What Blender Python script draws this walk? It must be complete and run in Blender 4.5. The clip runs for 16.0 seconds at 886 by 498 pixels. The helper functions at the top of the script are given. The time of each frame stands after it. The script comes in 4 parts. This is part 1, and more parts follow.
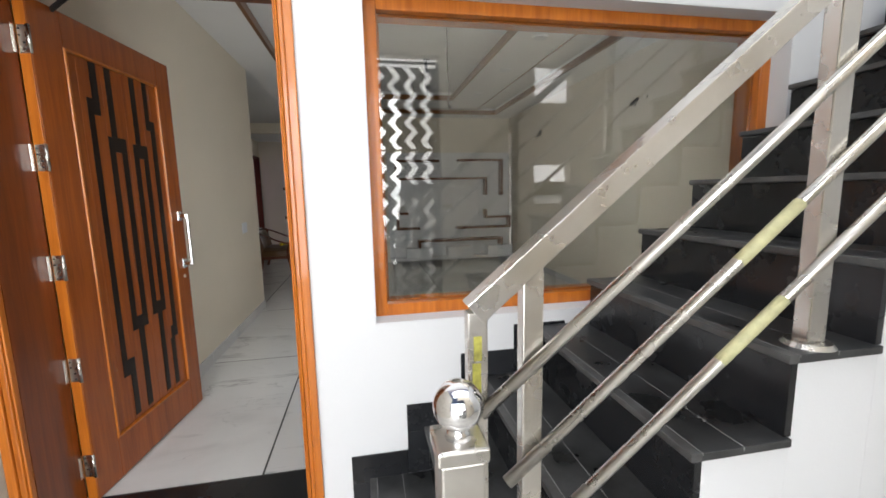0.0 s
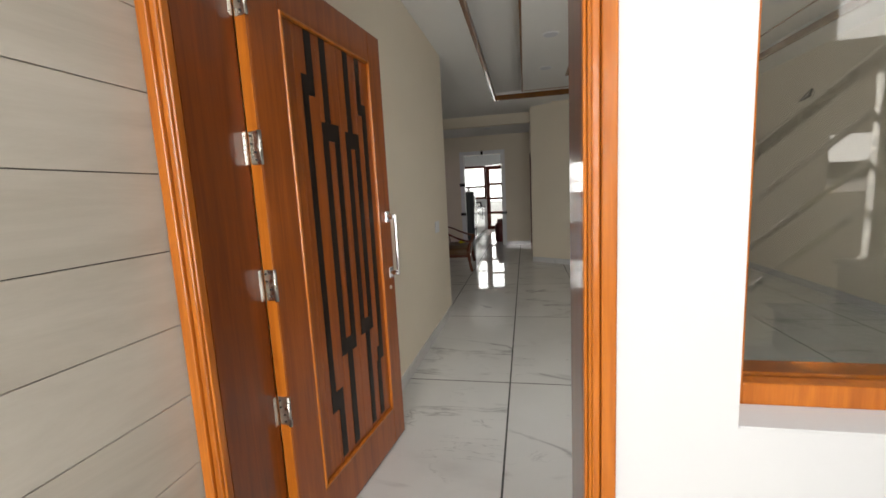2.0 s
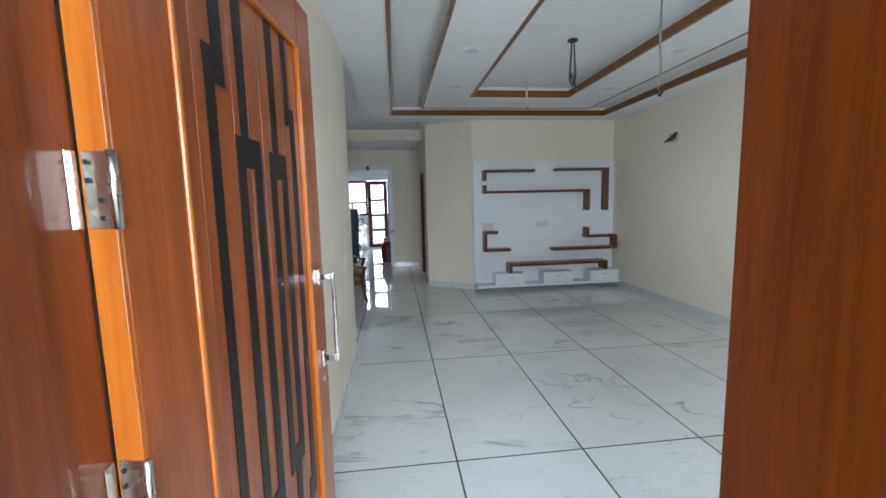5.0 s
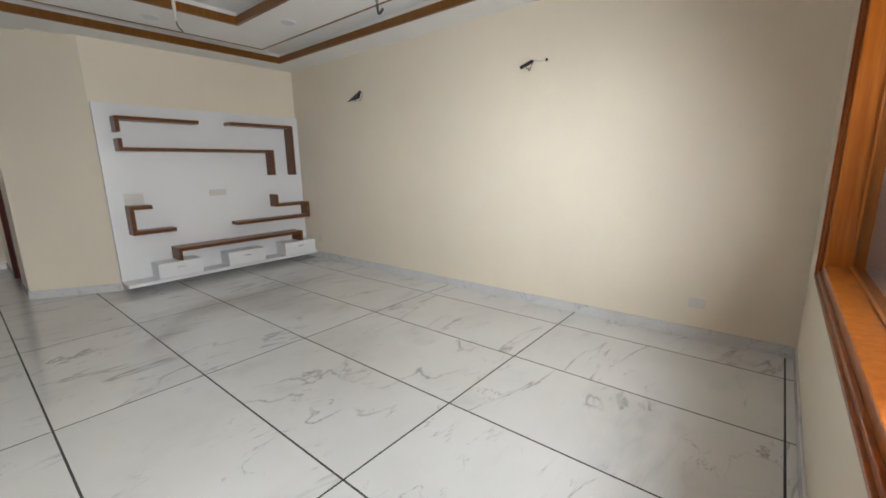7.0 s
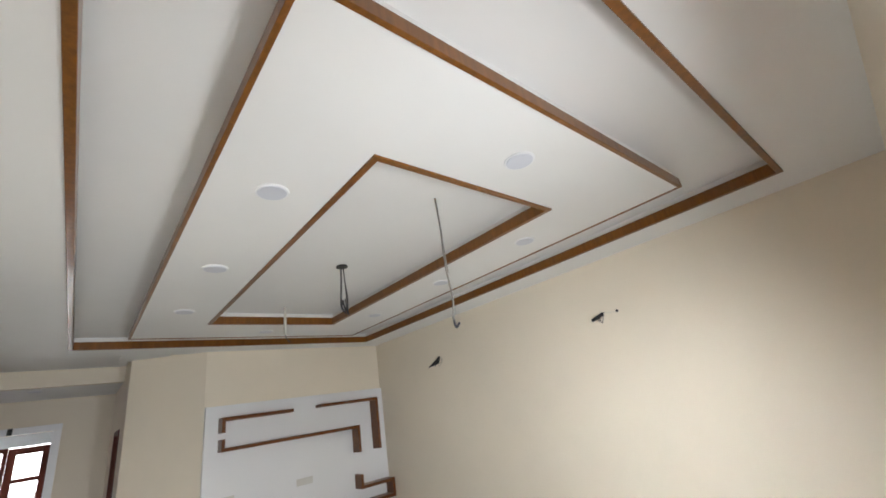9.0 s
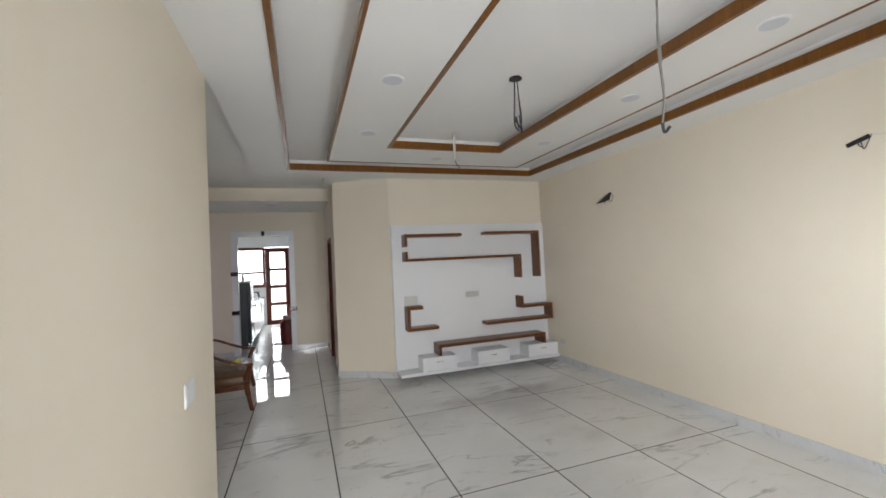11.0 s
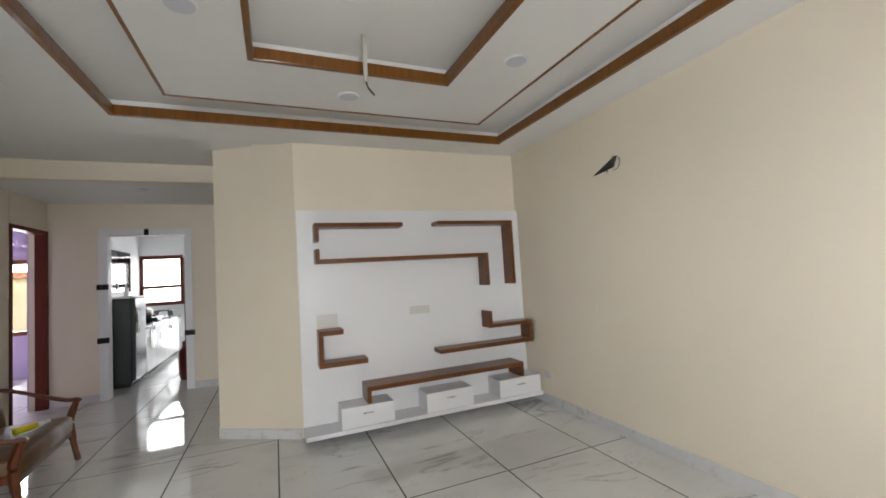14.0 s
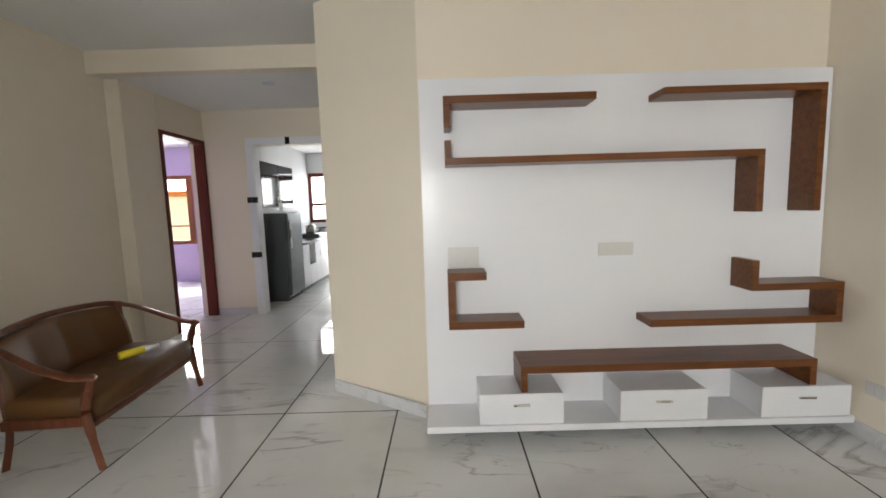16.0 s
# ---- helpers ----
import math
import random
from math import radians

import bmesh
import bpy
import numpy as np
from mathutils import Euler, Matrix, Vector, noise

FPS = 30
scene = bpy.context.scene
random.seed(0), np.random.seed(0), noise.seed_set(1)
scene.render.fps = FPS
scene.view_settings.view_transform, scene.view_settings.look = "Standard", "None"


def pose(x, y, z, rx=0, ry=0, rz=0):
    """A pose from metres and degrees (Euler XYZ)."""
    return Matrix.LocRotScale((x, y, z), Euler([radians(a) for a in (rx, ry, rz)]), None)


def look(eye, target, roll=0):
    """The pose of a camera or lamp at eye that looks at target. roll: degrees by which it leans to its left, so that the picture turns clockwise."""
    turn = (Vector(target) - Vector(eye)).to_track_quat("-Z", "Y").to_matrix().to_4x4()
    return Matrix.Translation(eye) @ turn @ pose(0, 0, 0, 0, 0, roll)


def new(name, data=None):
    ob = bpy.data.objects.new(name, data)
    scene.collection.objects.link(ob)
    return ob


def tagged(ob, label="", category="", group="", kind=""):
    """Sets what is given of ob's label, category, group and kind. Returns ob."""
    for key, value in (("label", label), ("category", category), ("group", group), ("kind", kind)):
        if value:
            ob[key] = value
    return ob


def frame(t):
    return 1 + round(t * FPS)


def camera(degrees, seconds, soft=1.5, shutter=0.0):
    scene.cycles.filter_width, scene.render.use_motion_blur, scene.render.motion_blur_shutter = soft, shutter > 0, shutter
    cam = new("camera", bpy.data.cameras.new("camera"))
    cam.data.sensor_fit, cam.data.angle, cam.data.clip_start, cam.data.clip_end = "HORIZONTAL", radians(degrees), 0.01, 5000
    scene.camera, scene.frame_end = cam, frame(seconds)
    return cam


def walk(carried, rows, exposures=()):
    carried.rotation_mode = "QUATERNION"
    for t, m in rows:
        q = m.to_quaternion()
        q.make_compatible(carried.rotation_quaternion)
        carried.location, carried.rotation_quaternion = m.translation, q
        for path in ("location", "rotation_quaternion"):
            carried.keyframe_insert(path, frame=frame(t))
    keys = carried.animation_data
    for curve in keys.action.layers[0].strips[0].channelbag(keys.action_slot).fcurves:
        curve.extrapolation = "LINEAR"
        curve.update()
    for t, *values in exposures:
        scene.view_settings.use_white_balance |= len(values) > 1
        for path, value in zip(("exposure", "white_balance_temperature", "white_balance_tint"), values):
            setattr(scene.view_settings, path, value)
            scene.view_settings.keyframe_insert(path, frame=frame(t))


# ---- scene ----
cam = camera(94.9, 16.0, 1.7)
PATH = [
    (0, (0.638, 0.249, 1.425), (1.002, 2.196, 1.148), -1.2),
    (0.5, (0.634, 0.49, 1.433), (0.65, 2.467, 1.129), -1.9),
    (1, (0.601, 0.646, 1.395), (0.246, 2.601, 1.16), -2.3),
    (1.5, (0.398, 0.835, 1.412), (-0.029, 2.77, 1.142), -2.5),
    (2, (0.194, 1.028, 1.421), (-0.207, 2.968, 1.148), -3.0),
    (2.5, (0.063, 1.279, 1.442), (-0.311, 3.238, 1.288), -1.2),
    (3, (-0.066, 1.369, 1.614), (-0.324, 3.331, 1.9), 0.4),
    (3.5, (-0.211, 1.377, 1.751), (-0.203, 3.283, 2.356), -0.9),
    (4, (-0.284, 1.435, 1.682), (-0.138, 3.385, 2.102), -1.2),
    (4.2, (-0.305, 1.462, 1.672), (-0.138, 3.442, 1.895), -1.3),
    (6.3, (-0.19, 2.244, 1.376), (0.671, 3.995, 0.942), -1.4),
    (6.5, (-0.189, 2.372, 1.369), (0.902, 3.997, 0.96), -1.2),
    (7, (-0.112, 2.477, 1.443), (1.398, 3.726, 1.042), -1.0),
    (7.5, (-0.072, 2.503, 1.464), (1.597, 3.576, 1.211), -1.7),
    (8, (-0.073, 2.514, 1.616), (1.629, 3.56, 1.71), -3.5),
    (8.5, (-0.07, 2.461, 1.766), (1.51, 3.598, 2.228), -6.8),
    (9, (-0.12, 2.476, 1.826), (1.151, 3.851, 2.529), -9.1),
    (9.5, (-0.183, 2.497, 1.861), (0.718, 4.072, 2.702), -8.6),
    (10, (-0.182, 2.557, 1.874), (0.506, 4.292, 2.594), -6.4),
    (10.2, (-0.179, 2.598, 1.85), (0.457, 4.407, 2.416), -5.3),
    (12.3, (0.172, 3.187, 1.436), (1.218, 4.873, 1.19), -1.7),
    (12.5, (0.274, 3.293, 1.427), (1.411, 4.921, 1.188), -2.3),
    (13, (0.518, 3.629, 1.472), (1.521, 5.342, 1.233), -2.7),
    (13.5, (0.714, 4.048, 1.459), (1.598, 5.834, 1.291), -2.8),
    (14, (0.877, 4.352, 1.53), (1.646, 6.195, 1.641), -3.4),
    (14.5, (1.033, 4.674, 1.721), (1.584, 6.551, 2.138), -3.1),
    (15, (1.134, 5.134, 1.671), (1.632, 7.053, 1.931), -3.3),
    (15.5, (1.25, 5.56, 1.461), (1.547, 7.533, 1.332), -2.1),
    (16, (1.229, 5.973, 1.439), (1.219, 7.962, 1.228), -1.7),
]
walk(cam, [(t, look(eye, target, roll)) for t, eye, target, roll in PATH], [(0, -0.35, 6400, 10), (2.0, -0.35, 6900, 10), (3.0, -0.1, 7000, 10), (3.5, -0.12, 5600, 5), (4.0, 0.1, 5200, 2), (4.2, 0.18, 5200, 2), (6.3, 0.60, 6250, 10), (8.0, 0.74, 6400, 10), (10.0, 0.72, 6350, 10), (12.5, 0.76, 6250, 10), (14.0, 0.87, 6450, 10), (16, 1.12, 6550, 10)])

# ---- light ----
world = bpy.data.worlds.new("world")
scene.world = world
world.use_nodes = True
wn = world.node_tree
sky = wn.nodes.new("ShaderNodeTexSky")
sky.sky_type, sky.sun_disc = "NISHITA", False
sky.sun_elevation, sky.sun_rotation = radians(51), radians(2)
sky.air_density, sky.dust_density = 0.6, 7.0
bg = wn.nodes["Background"]
bg.inputs["Strength"].default_value = 0.15
wn.links.new(sky.outputs[0], bg.inputs[0])


def lamp_area(name, loc, target, w, h, power, colour=(1, 1, 1)):
    d = bpy.data.lights.new(name, "AREA")
    d.shape, d.size, d.size_y, d.energy, d.color = "RECTANGLE", w, h, power, colour
    ob = new(name, d)
    ob.matrix_world = look(loc, target)
    return ob


sun_data = bpy.data.lights.new("sun", "SUN")
sun_data.energy, sun_data.angle, sun_data.color = 2.5, radians(1.0), (1.0, 0.96, 0.9)
sun_ob = new("sun", sun_data)
sun_ob.matrix_world = look((0.5, 14, 17.5), (0, 0, 0))
lamp_area("street_daylight", (-0.2, -2.1, 1.5), (0.3, 0.8, 0.7), 2.8, 2.6, 205, (0.97, 0.985, 1.0))
lamp_area("porch_skylight", (1.4, -0.1, 4.5), (1.4, 0.0, 0), 4.4, 1.8, 110, (0.98, 0.99, 1.0))
lamp_area("window_daylight", (0.90, 2.18, 1.6), (0.90, 4.0, 1.6), 0.34, 0.95, 22, (0.95, 0.98, 1.0)).data.spread = radians(150)
lamp_area("window_side_daylight", (0.86, 2.225, 1.2), (3.66, 4.55, 1.2), 0.12, 0.55, 6.5, (0.95, 0.98, 1.0)).data.spread = radians(72)
lamp_area("kitchen_daylight", (-1.2, 16.35, 1.5), (-1.2, 12, 1.4), 2.6, 2.8, 105)
lamp_area("bedroom_daylight", (-4.0, 14.85, 1.5), (-3.6, 11, 1.2), 2.2, 1.8, 80)


# ---- materials ----
def mat(name, colour=(0.8, 0.8, 0.8), rough=0.5, metal=0.0, coat=0.0):
    m = bpy.data.materials.new(name)
    m.use_nodes = True
    b = m.node_tree.nodes["Principled BSDF"]
    b.inputs["Base Color"].default_value = (*colour, 1)
    b.inputs["Roughness"].default_value = rough
    b.inputs["Metallic"].default_value = metal
    b.inputs["Coat Weight"].default_value = coat
    b.inputs["Coat Roughness"].default_value = 0.08
    return m


def node(m, kind, **inputs):
    n = m.node_tree.nodes.new(kind)
    for k, v in inputs.items():
        n.inputs[k.replace("_", " ")].default_value = v
    return n


def link(m, a, b):
    m.node_tree.links.new(a, b)


def ramp(m, fac, stops):
    n = m.node_tree.nodes.new("ShaderNodeValToRGB")
    e = n.color_ramp.elements
    while len(e) < len(stops):
        e.new(0.5)
    for el, (p, c) in zip(e, stops):
        el.position, el.color = p, (*c, 1)
    link(m, fac, n.inputs[0])
    return n


def coords(m, scale=(1, 1, 1), random_shift=False):
    tc = m.node_tree.nodes.new("ShaderNodeTexCoord")
    mp = m.node_tree.nodes.new("ShaderNodeMapping")
    mp.inputs["Scale"].default_value = scale
    link(m, tc.outputs["Object"], mp.inputs[0])
    if random_shift:
        oi = m.node_tree.nodes.new("ShaderNodeObjectInfo")
        ml = node(m, "ShaderNodeVectorMath")
        ml.operation = "SCALE"
        cb = m.node_tree.nodes.new("ShaderNodeCombineXYZ")
        for k in range(3):
            link(m, oi.outputs["Random"], cb.inputs[k])
        link(m, cb.outputs[0], ml.inputs[0])
        ml.inputs["Scale"].default_value = 37.0
        link(m, ml.outputs[0], mp.inputs["Location"])
    return mp.outputs[0]


def noise_of(m, vec, scale, detail=4, rough=0.55, distortion=0.0):
    n = node(m, "ShaderNodeTexNoise", Scale=scale, Detail=detail, Roughness=rough, Distortion=distortion)
    link(m, vec, n.inputs["Vector"])
    return n.outputs["Fac"]


def bsdf(m):
    return m.node_tree.nodes["Principled BSDF"]


def bump(m, fac, strength, distance=0.002):
    n = node(m, "ShaderNodeBump", Strength=strength, Distance=distance)
    link(m, fac, n.inputs["Height"])
    link(m, n.outputs[0], bsdf(m).inputs["Normal"])


def paint(name, colour, rough=0.6, vary=0.05, bump_strength=0.08):
    m = mat(name, colour, rough)
    v = coords(m)
    big = noise_of(m, v, 0.9, 5)
    dark = tuple(c * (1 - vary) for c in colour)
    lite = tuple(min(1, c * (1 + vary * 0.6)) for c in colour)
    link(m, ramp(m, big, [(0.3, dark), (0.7, lite)]).outputs[0], bsdf(m).inputs["Base Color"])
    bump(m, noise_of(m, v, 140, 3), bump_strength)
    return m


def wood(name, dark, light, rough=0.3, coat=0.6, grain=(14, 14, 0.7), streak=9):
    m = mat(name, light, rough, 0, coat)
    bsdf(m).inputs["Specular IOR Level"].default_value = 0.25
    v = coords(m, grain, True)
    n = noise_of(m, v, 2.2, 7, 0.6, 0.6)
    fine = noise_of(m, v, streak, 4, 0.7)
    mix = node(m, "ShaderNodeMath")
    mix.operation = "MULTIPLY_ADD"
    link(m, fine, mix.inputs[0])
    mix.inputs[1].default_value = 0.35
    link(m, n, mix.inputs[2])
    link(m, ramp(m, mix.outputs[0], [(0.45, dark), (0.9, light)]).outputs[0], bsdf(m).inputs["Base Color"])
    bump(m, fine, 0.04)
    return m


def marble(name, base, vein, rough=0.06, scale=1.0, shift=True):
    m = mat(name, base, rough)
    bsdf(m).inputs["Specular IOR Level"].default_value = 0.75
    v = coords(m, (scale, scale, scale), shift)
    warp = noise_of(m, v, 1.1, 5, 0.6, 0.4)
    mp = node(m, "ShaderNodeMapping", Rotation=(0, 0, 0.6), Scale=(0.45, 1.5, 1.0))
    link(m, v, mp.inputs[0])
    strength = None
    for sc, width, low, high, dist in ((0.75, 0.013, 0.44, 0.58, 0.9), (1.9, 0.008, 0.50, 0.64, 1.4), (0.5, 0.05, 0.5, 0.7, 0.6)):
        n = noise_of(m, mp.outputs[0], sc, 6, 0.55, dist)
        off = node(m, "ShaderNodeMath")
        off.operation = "SUBTRACT"
        link(m, n, off.inputs[0])
        off.inputs[1].default_value = 0.5
        absolute = node(m, "ShaderNodeMath")
        absolute.operation = "ABSOLUTE"
        link(m, off.outputs[0], absolute.inputs[0])
        top = 0.30 if width > 0.03 else 0.9
        line = ramp(m, absolute.outputs[0], [(0.0, (top,) * 3), (width * 0.4, (top * 0.5,) * 3), (width, (0, 0, 0))])
        mask = ramp(m, noise_of(m, v, 1.3 + sc, 3), [(low, (0, 0, 0)), (high, (1, 1, 1))])
        both = node(m, "ShaderNodeMath")
        both.operation = "MULTIPLY"
        link(m, line.outputs[0], both.inputs[0])
        link(m, mask.outputs[0], both.inputs[1])
        if strength is None:
            strength = both
        else:
            mul = node(m, "ShaderNodeMath")
            mul.operation = "MAXIMUM"
            link(m, strength.outputs[0], mul.inputs[0])
            link(m, both.outputs[0], mul.inputs[1])
            strength = mul
    cloud = ramp(m, warp, [(0.42, base), (0.75, tuple(0.9 * b for b in base))])
    mx = m.node_tree.nodes.new("ShaderNodeMix")
    mx.data_type = "RGBA"
    link(m, mul.outputs[0], mx.inputs[0])
    link(m, cloud.outputs[0], mx.inputs[6])
    mx.inputs[7].default_value = (*vein, 1)
    link(m, mx.outputs[2], bsdf(m).inputs["Base Color"])
    dust = ramp(m, noise_of(m, v, 4.0, 6), [(0.35, (rough,) * 3), (0.75, (rough + 0.035,) * 3)])
    link(m, dust.outputs[0], bsdf(m).inputs["Roughness"])
    return m


def speckled(name, colour, rough, spread=0.4, scale=60, patch=1.6):
    m = mat(name, colour, rough)
    v = coords(m, (1, 1, 1), True)
    a = noise_of(m, v, patch, 6, 0.65)
    lo = tuple(c * (1 - spread) for c in colour)
    hi = tuple(c * (1 + spread) for c in colour)
    link(m, ramp(m, a, [(0.3, lo), (0.75, hi)]).outputs[0], bsdf(m).inputs["Base Color"])
    bump(m, noise_of(m, v, scale, 4), 0.12)
    r = ramp(m, noise_of(m, v, 5, 5), [(0.3, (max(rough - 0.12, 0.02),) * 3), (0.7, (rough + 0.12,) * 3)])
    link(m, r.outputs[0], bsdf(m).inputs["Roughness"])
    return m


def glow(name, colour, strength):
    m = mat(name, colour)
    bsdf(m).inputs["Emission Color"].default_value = (*colour, 1)
    bsdf(m).inputs["Emission Strength"].default_value = strength
    return m


def glass(name, tint, gloss):
    m = bpy.data.materials.new(name)
    m.use_nodes = True
    nt = m.node_tree
    nt.nodes.remove(nt.nodes["Principled BSDF"])
    t = nt.nodes.new("ShaderNodeBsdfTransparent")
    t.inputs[0].default_value = (*tint, 1)
    g = nt.nodes.new("ShaderNodeBsdfGlossy")
    g.inputs["Roughness"].default_value = 0.01
    lw = nt.nodes.new("ShaderNodeLayerWeight")
    lw.inputs["Blend"].default_value = 0.5
    pw = nt.nodes.new("ShaderNodeMath")
    pw.operation = "POWER"
    pw.inputs[1].default_value = 5.0
    nt.links.new(lw.outputs["Facing"], pw.inputs[0])
    sc_ = nt.nodes.new("ShaderNodeMath")
    sc_.operation = "MULTIPLY"
    sc_.inputs[1].default_value = 0.35
    nt.links.new(pw.outputs[0], sc_.inputs[0])
    ad = nt.nodes.new("ShaderNodeMath")
    ad.operation = "ADD"
    ad.inputs[1].default_value = gloss
    ad.use_clamp = True
    nt.links.new(sc_.outputs[0], ad.inputs[0])
    mx = nt.nodes.new("ShaderNodeMixShader")
    nt.links.new(ad.outputs[0], mx.inputs[0])
    nt.links.new(t.outputs[0], mx.inputs[1])
    nt.links.new(g.outputs[0], mx.inputs[2])
    nt.links.new(mx.outputs[0], nt.nodes["Material Output"].inputs[0])
    return m


CREAM = paint("cream_wall_paint", (0.80, 0.725, 0.60), 0.55, 0.04)
WHITE = paint("white_ceiling_paint", (0.80, 0.80, 0.79), 0.6, 0.03)
OUTER_WHITE = paint("white_exterior_paint", (0.68, 0.69, 0.70), 0.7, 0.04, 0.15)
LILAC = paint("lilac_wall_paint", (0.55, 0.45, 0.66), 0.6)
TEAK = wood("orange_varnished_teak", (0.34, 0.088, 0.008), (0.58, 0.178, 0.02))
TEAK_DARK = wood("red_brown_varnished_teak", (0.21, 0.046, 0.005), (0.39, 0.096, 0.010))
# The frame's teak again, with the doorway's shade put into a darker colour.
TEAK_SHADED = wood("shaded_varnished_teak", (0.125, 0.025, 0.003), (0.24, 0.054, 0.006))
TRIM = wood("ceiling_trim_wood", (0.13, 0.046, 0.006), (0.23, 0.084, 0.010), 0.3, 0.5)
SHELF = wood("walnut_laminate", (0.085, 0.026, 0.006), (0.19, 0.064, 0.014), 0.35, 0.2, (0.7, 14, 14))
SOFA_WOOD = wood("dark_sofa_wood", (0.07, 0.02, 0.009), (0.17, 0.05, 0.02), 0.28, 0.6)
INLAY = wood("black_stained_inlay", (0.008, 0.005, 0.004), (0.02, 0.011, 0.007), 0.4, 0.12)
TILE = marble("white_marble_tile", (0.74, 0.745, 0.735), (0.37, 0.37, 0.38), 0.02)
GROUT = speckled("dark_grout", (0.045, 0.047, 0.047), 0.8, 0.3)
SKIRT = marble("white_marble_skirting", (0.68, 0.68, 0.68), (0.45, 0.46, 0.48), 0.15, 2.0)
GRANITE = speckled("black_granite", (0.014, 0.015, 0.017), 0.24, 0.6)
DUSTY = speckled("dusty_black_granite", (0.035, 0.036, 0.037), 0.36, 0.85, 70, 5.0)
GREY_TILE = mat("grey_stone_tile", (0.42, 0.39, 0.33), 0.5)
v_ = coords(GREY_TILE, (1, 0.35, 2.2), True)
a_ = noise_of(GREY_TILE, v_, 2.4, 8, 0.7, 0.5)
link(GREY_TILE, ramp(GREY_TILE, a_, [(0.28, (0.45, 0.42, 0.355)), (0.5, (0.55, 0.515, 0.445)), (0.72, (0.63, 0.60, 0.53))]).outputs[0], bsdf(GREY_TILE).inputs["Base Color"])
link(GREY_TILE, ramp(GREY_TILE, noise_of(GREY_TILE, v_, 6, 5), [(0.3, (0.38,) * 3), (0.7, (0.62,) * 3)]).outputs[0], bsdf(GREY_TILE).inputs["Roughness"])
bump(GREY_TILE, noise_of(GREY_TILE, coords(GREY_TILE, (20, 4, 60), True), 4, 5), 0.12)
PORCH = speckled("porch_stone", (0.50, 0.48, 0.44), 0.5, 0.2)
STEEL = mat("brushed_steel", (0.62, 0.60, 0.56), 0.28, 1.0)
v_ = coords(STEEL, (8, 8, 8))
link(STEEL, ramp(STEEL, noise_of(STEEL, v_, 1.0, 6), [(0.3, (0.57, 0.55, 0.51)), (0.7, (0.66, 0.64, 0.60))]).outputs[0], bsdf(STEEL).inputs["Base Color"])
link(STEEL, ramp(STEEL, noise_of(STEEL, v_, 0.8, 5), [(0.35, (0.22,) * 3), (0.7, (0.36,) * 3)]).outputs[0], bsdf(STEEL).inputs["Roughness"])
bump(STEEL, noise_of(STEEL, v_, 3.0, 4), 0.05)
CHROME = mat("chrome", (0.85, 0.85, 0.86), 0.08, 1.0)
GLOSS_WHITE = mat("white_gloss_laminate", (0.80, 0.81, 0.83), 0.36, 0, 0.08)
SWITCH = mat("switch_plastic", (0.66, 0.65, 0.62), 0.35)
LEATHER = speckled("brown_leather", (0.115, 0.050, 0.012), 0.44, 0.18, 90, 2.2)
DARK = mat("dark_plastic", (0.015, 0.015, 0.016), 0.45)
FRIDGE = mat("fridge_grey", (0.10, 0.11, 0.12), 0.25, 0.4)
FILM_THIN = speckled("thin_yellowed_film", (0.50, 0.48, 0.27), 0.4, 0.3, 60, 14)
FILM = speckled("yellow_film", (0.42, 0.40, 0.08), 0.4, 0.6, 60, 30)
YELLOW = mat("yellow_label", (0.75, 0.62, 0.02), 0.35)
CLEAR = mat("clear_plastic", (0.85, 0.87, 0.8), 0.15)
LIGHT_DISC = mat("led_diffuser_off", (0.62, 0.64, 0.70), 0.4)
WIRE = mat("black_wire", (0.03, 0.03, 0.035), 0.5)
WIRE_GREY = mat("grey_wire", (0.22, 0.21, 0.19), 0.5)
WIRE_WHITE = mat("white_wire", (0.6, 0.58, 0.52), 0.5)
WINDOW_GLASS = glass("tinted_glass", (0.83, 0.84, 0.82), 0.085)
CLEAR_GLASS = glass("clear_glass", (0.9, 0.92, 0.92), 0.0)
SKY_GLOW = glow("bright_sky", (1, 1, 1), 3.0)


# ---- building blocks ----
def box(bm, x0, x1, y0, y1, z0, z1, bevel=0.0):
    r = bmesh.ops.create_cube(bm, size=1.0)["verts"]
    bmesh.ops.transform(bm, verts=r, matrix=Matrix.Translation(((x0 + x1) / 2, (y0 + y1) / 2, (z0 + z1) / 2)) @ Matrix.Diagonal((x1 - x0, y1 - y0, z1 - z0, 1)))
    if bevel:
        edges = list({e for v in r for e in v.link_edges})
        bmesh.ops.bevel(bm, geom=edges, offset=bevel, segments=2, profile=0.5, affect="EDGES")
    return bm


def boxes(*rows, bevel=0.0):
    bm = bmesh.new()
    for r in rows:
        box(bm, *r, bevel=bevel)
    return bm


def tube(bm, a, b, r0, r1=None, sides=14):
    a, b = Vector(a), Vector(b)
    d = b - a
    m = Matrix.Translation((a + b) / 2) @ d.to_track_quat("Z", "Y").to_matrix().to_4x4()
    bmesh.ops.create_cone(bm, cap_ends=True, segments=sides, radius1=r0, radius2=r0 if r1 is None else r1, depth=d.length, matrix=m)
    return bm


def bar(bm, a, b, w, h, bevel=0.002):
    """A rectangular bar from a to b, w across and h deep."""
    a, b = Vector(a), Vector(b)
    d = b - a
    r = bmesh.ops.create_cube(bm, size=1.0)["verts"]
    m = Matrix.Translation((a + b) / 2) @ d.to_track_quat("Z", "Y").to_matrix().to_4x4() @ Matrix.Diagonal((w, h, d.length, 1))
    bmesh.ops.transform(bm, verts=r, matrix=m)
    if bevel:
        bmesh.ops.bevel(bm, geom=list({e for v in r for e in v.link_edges}), offset=bevel, segments=2, profile=0.5, affect="EDGES")
    return bm


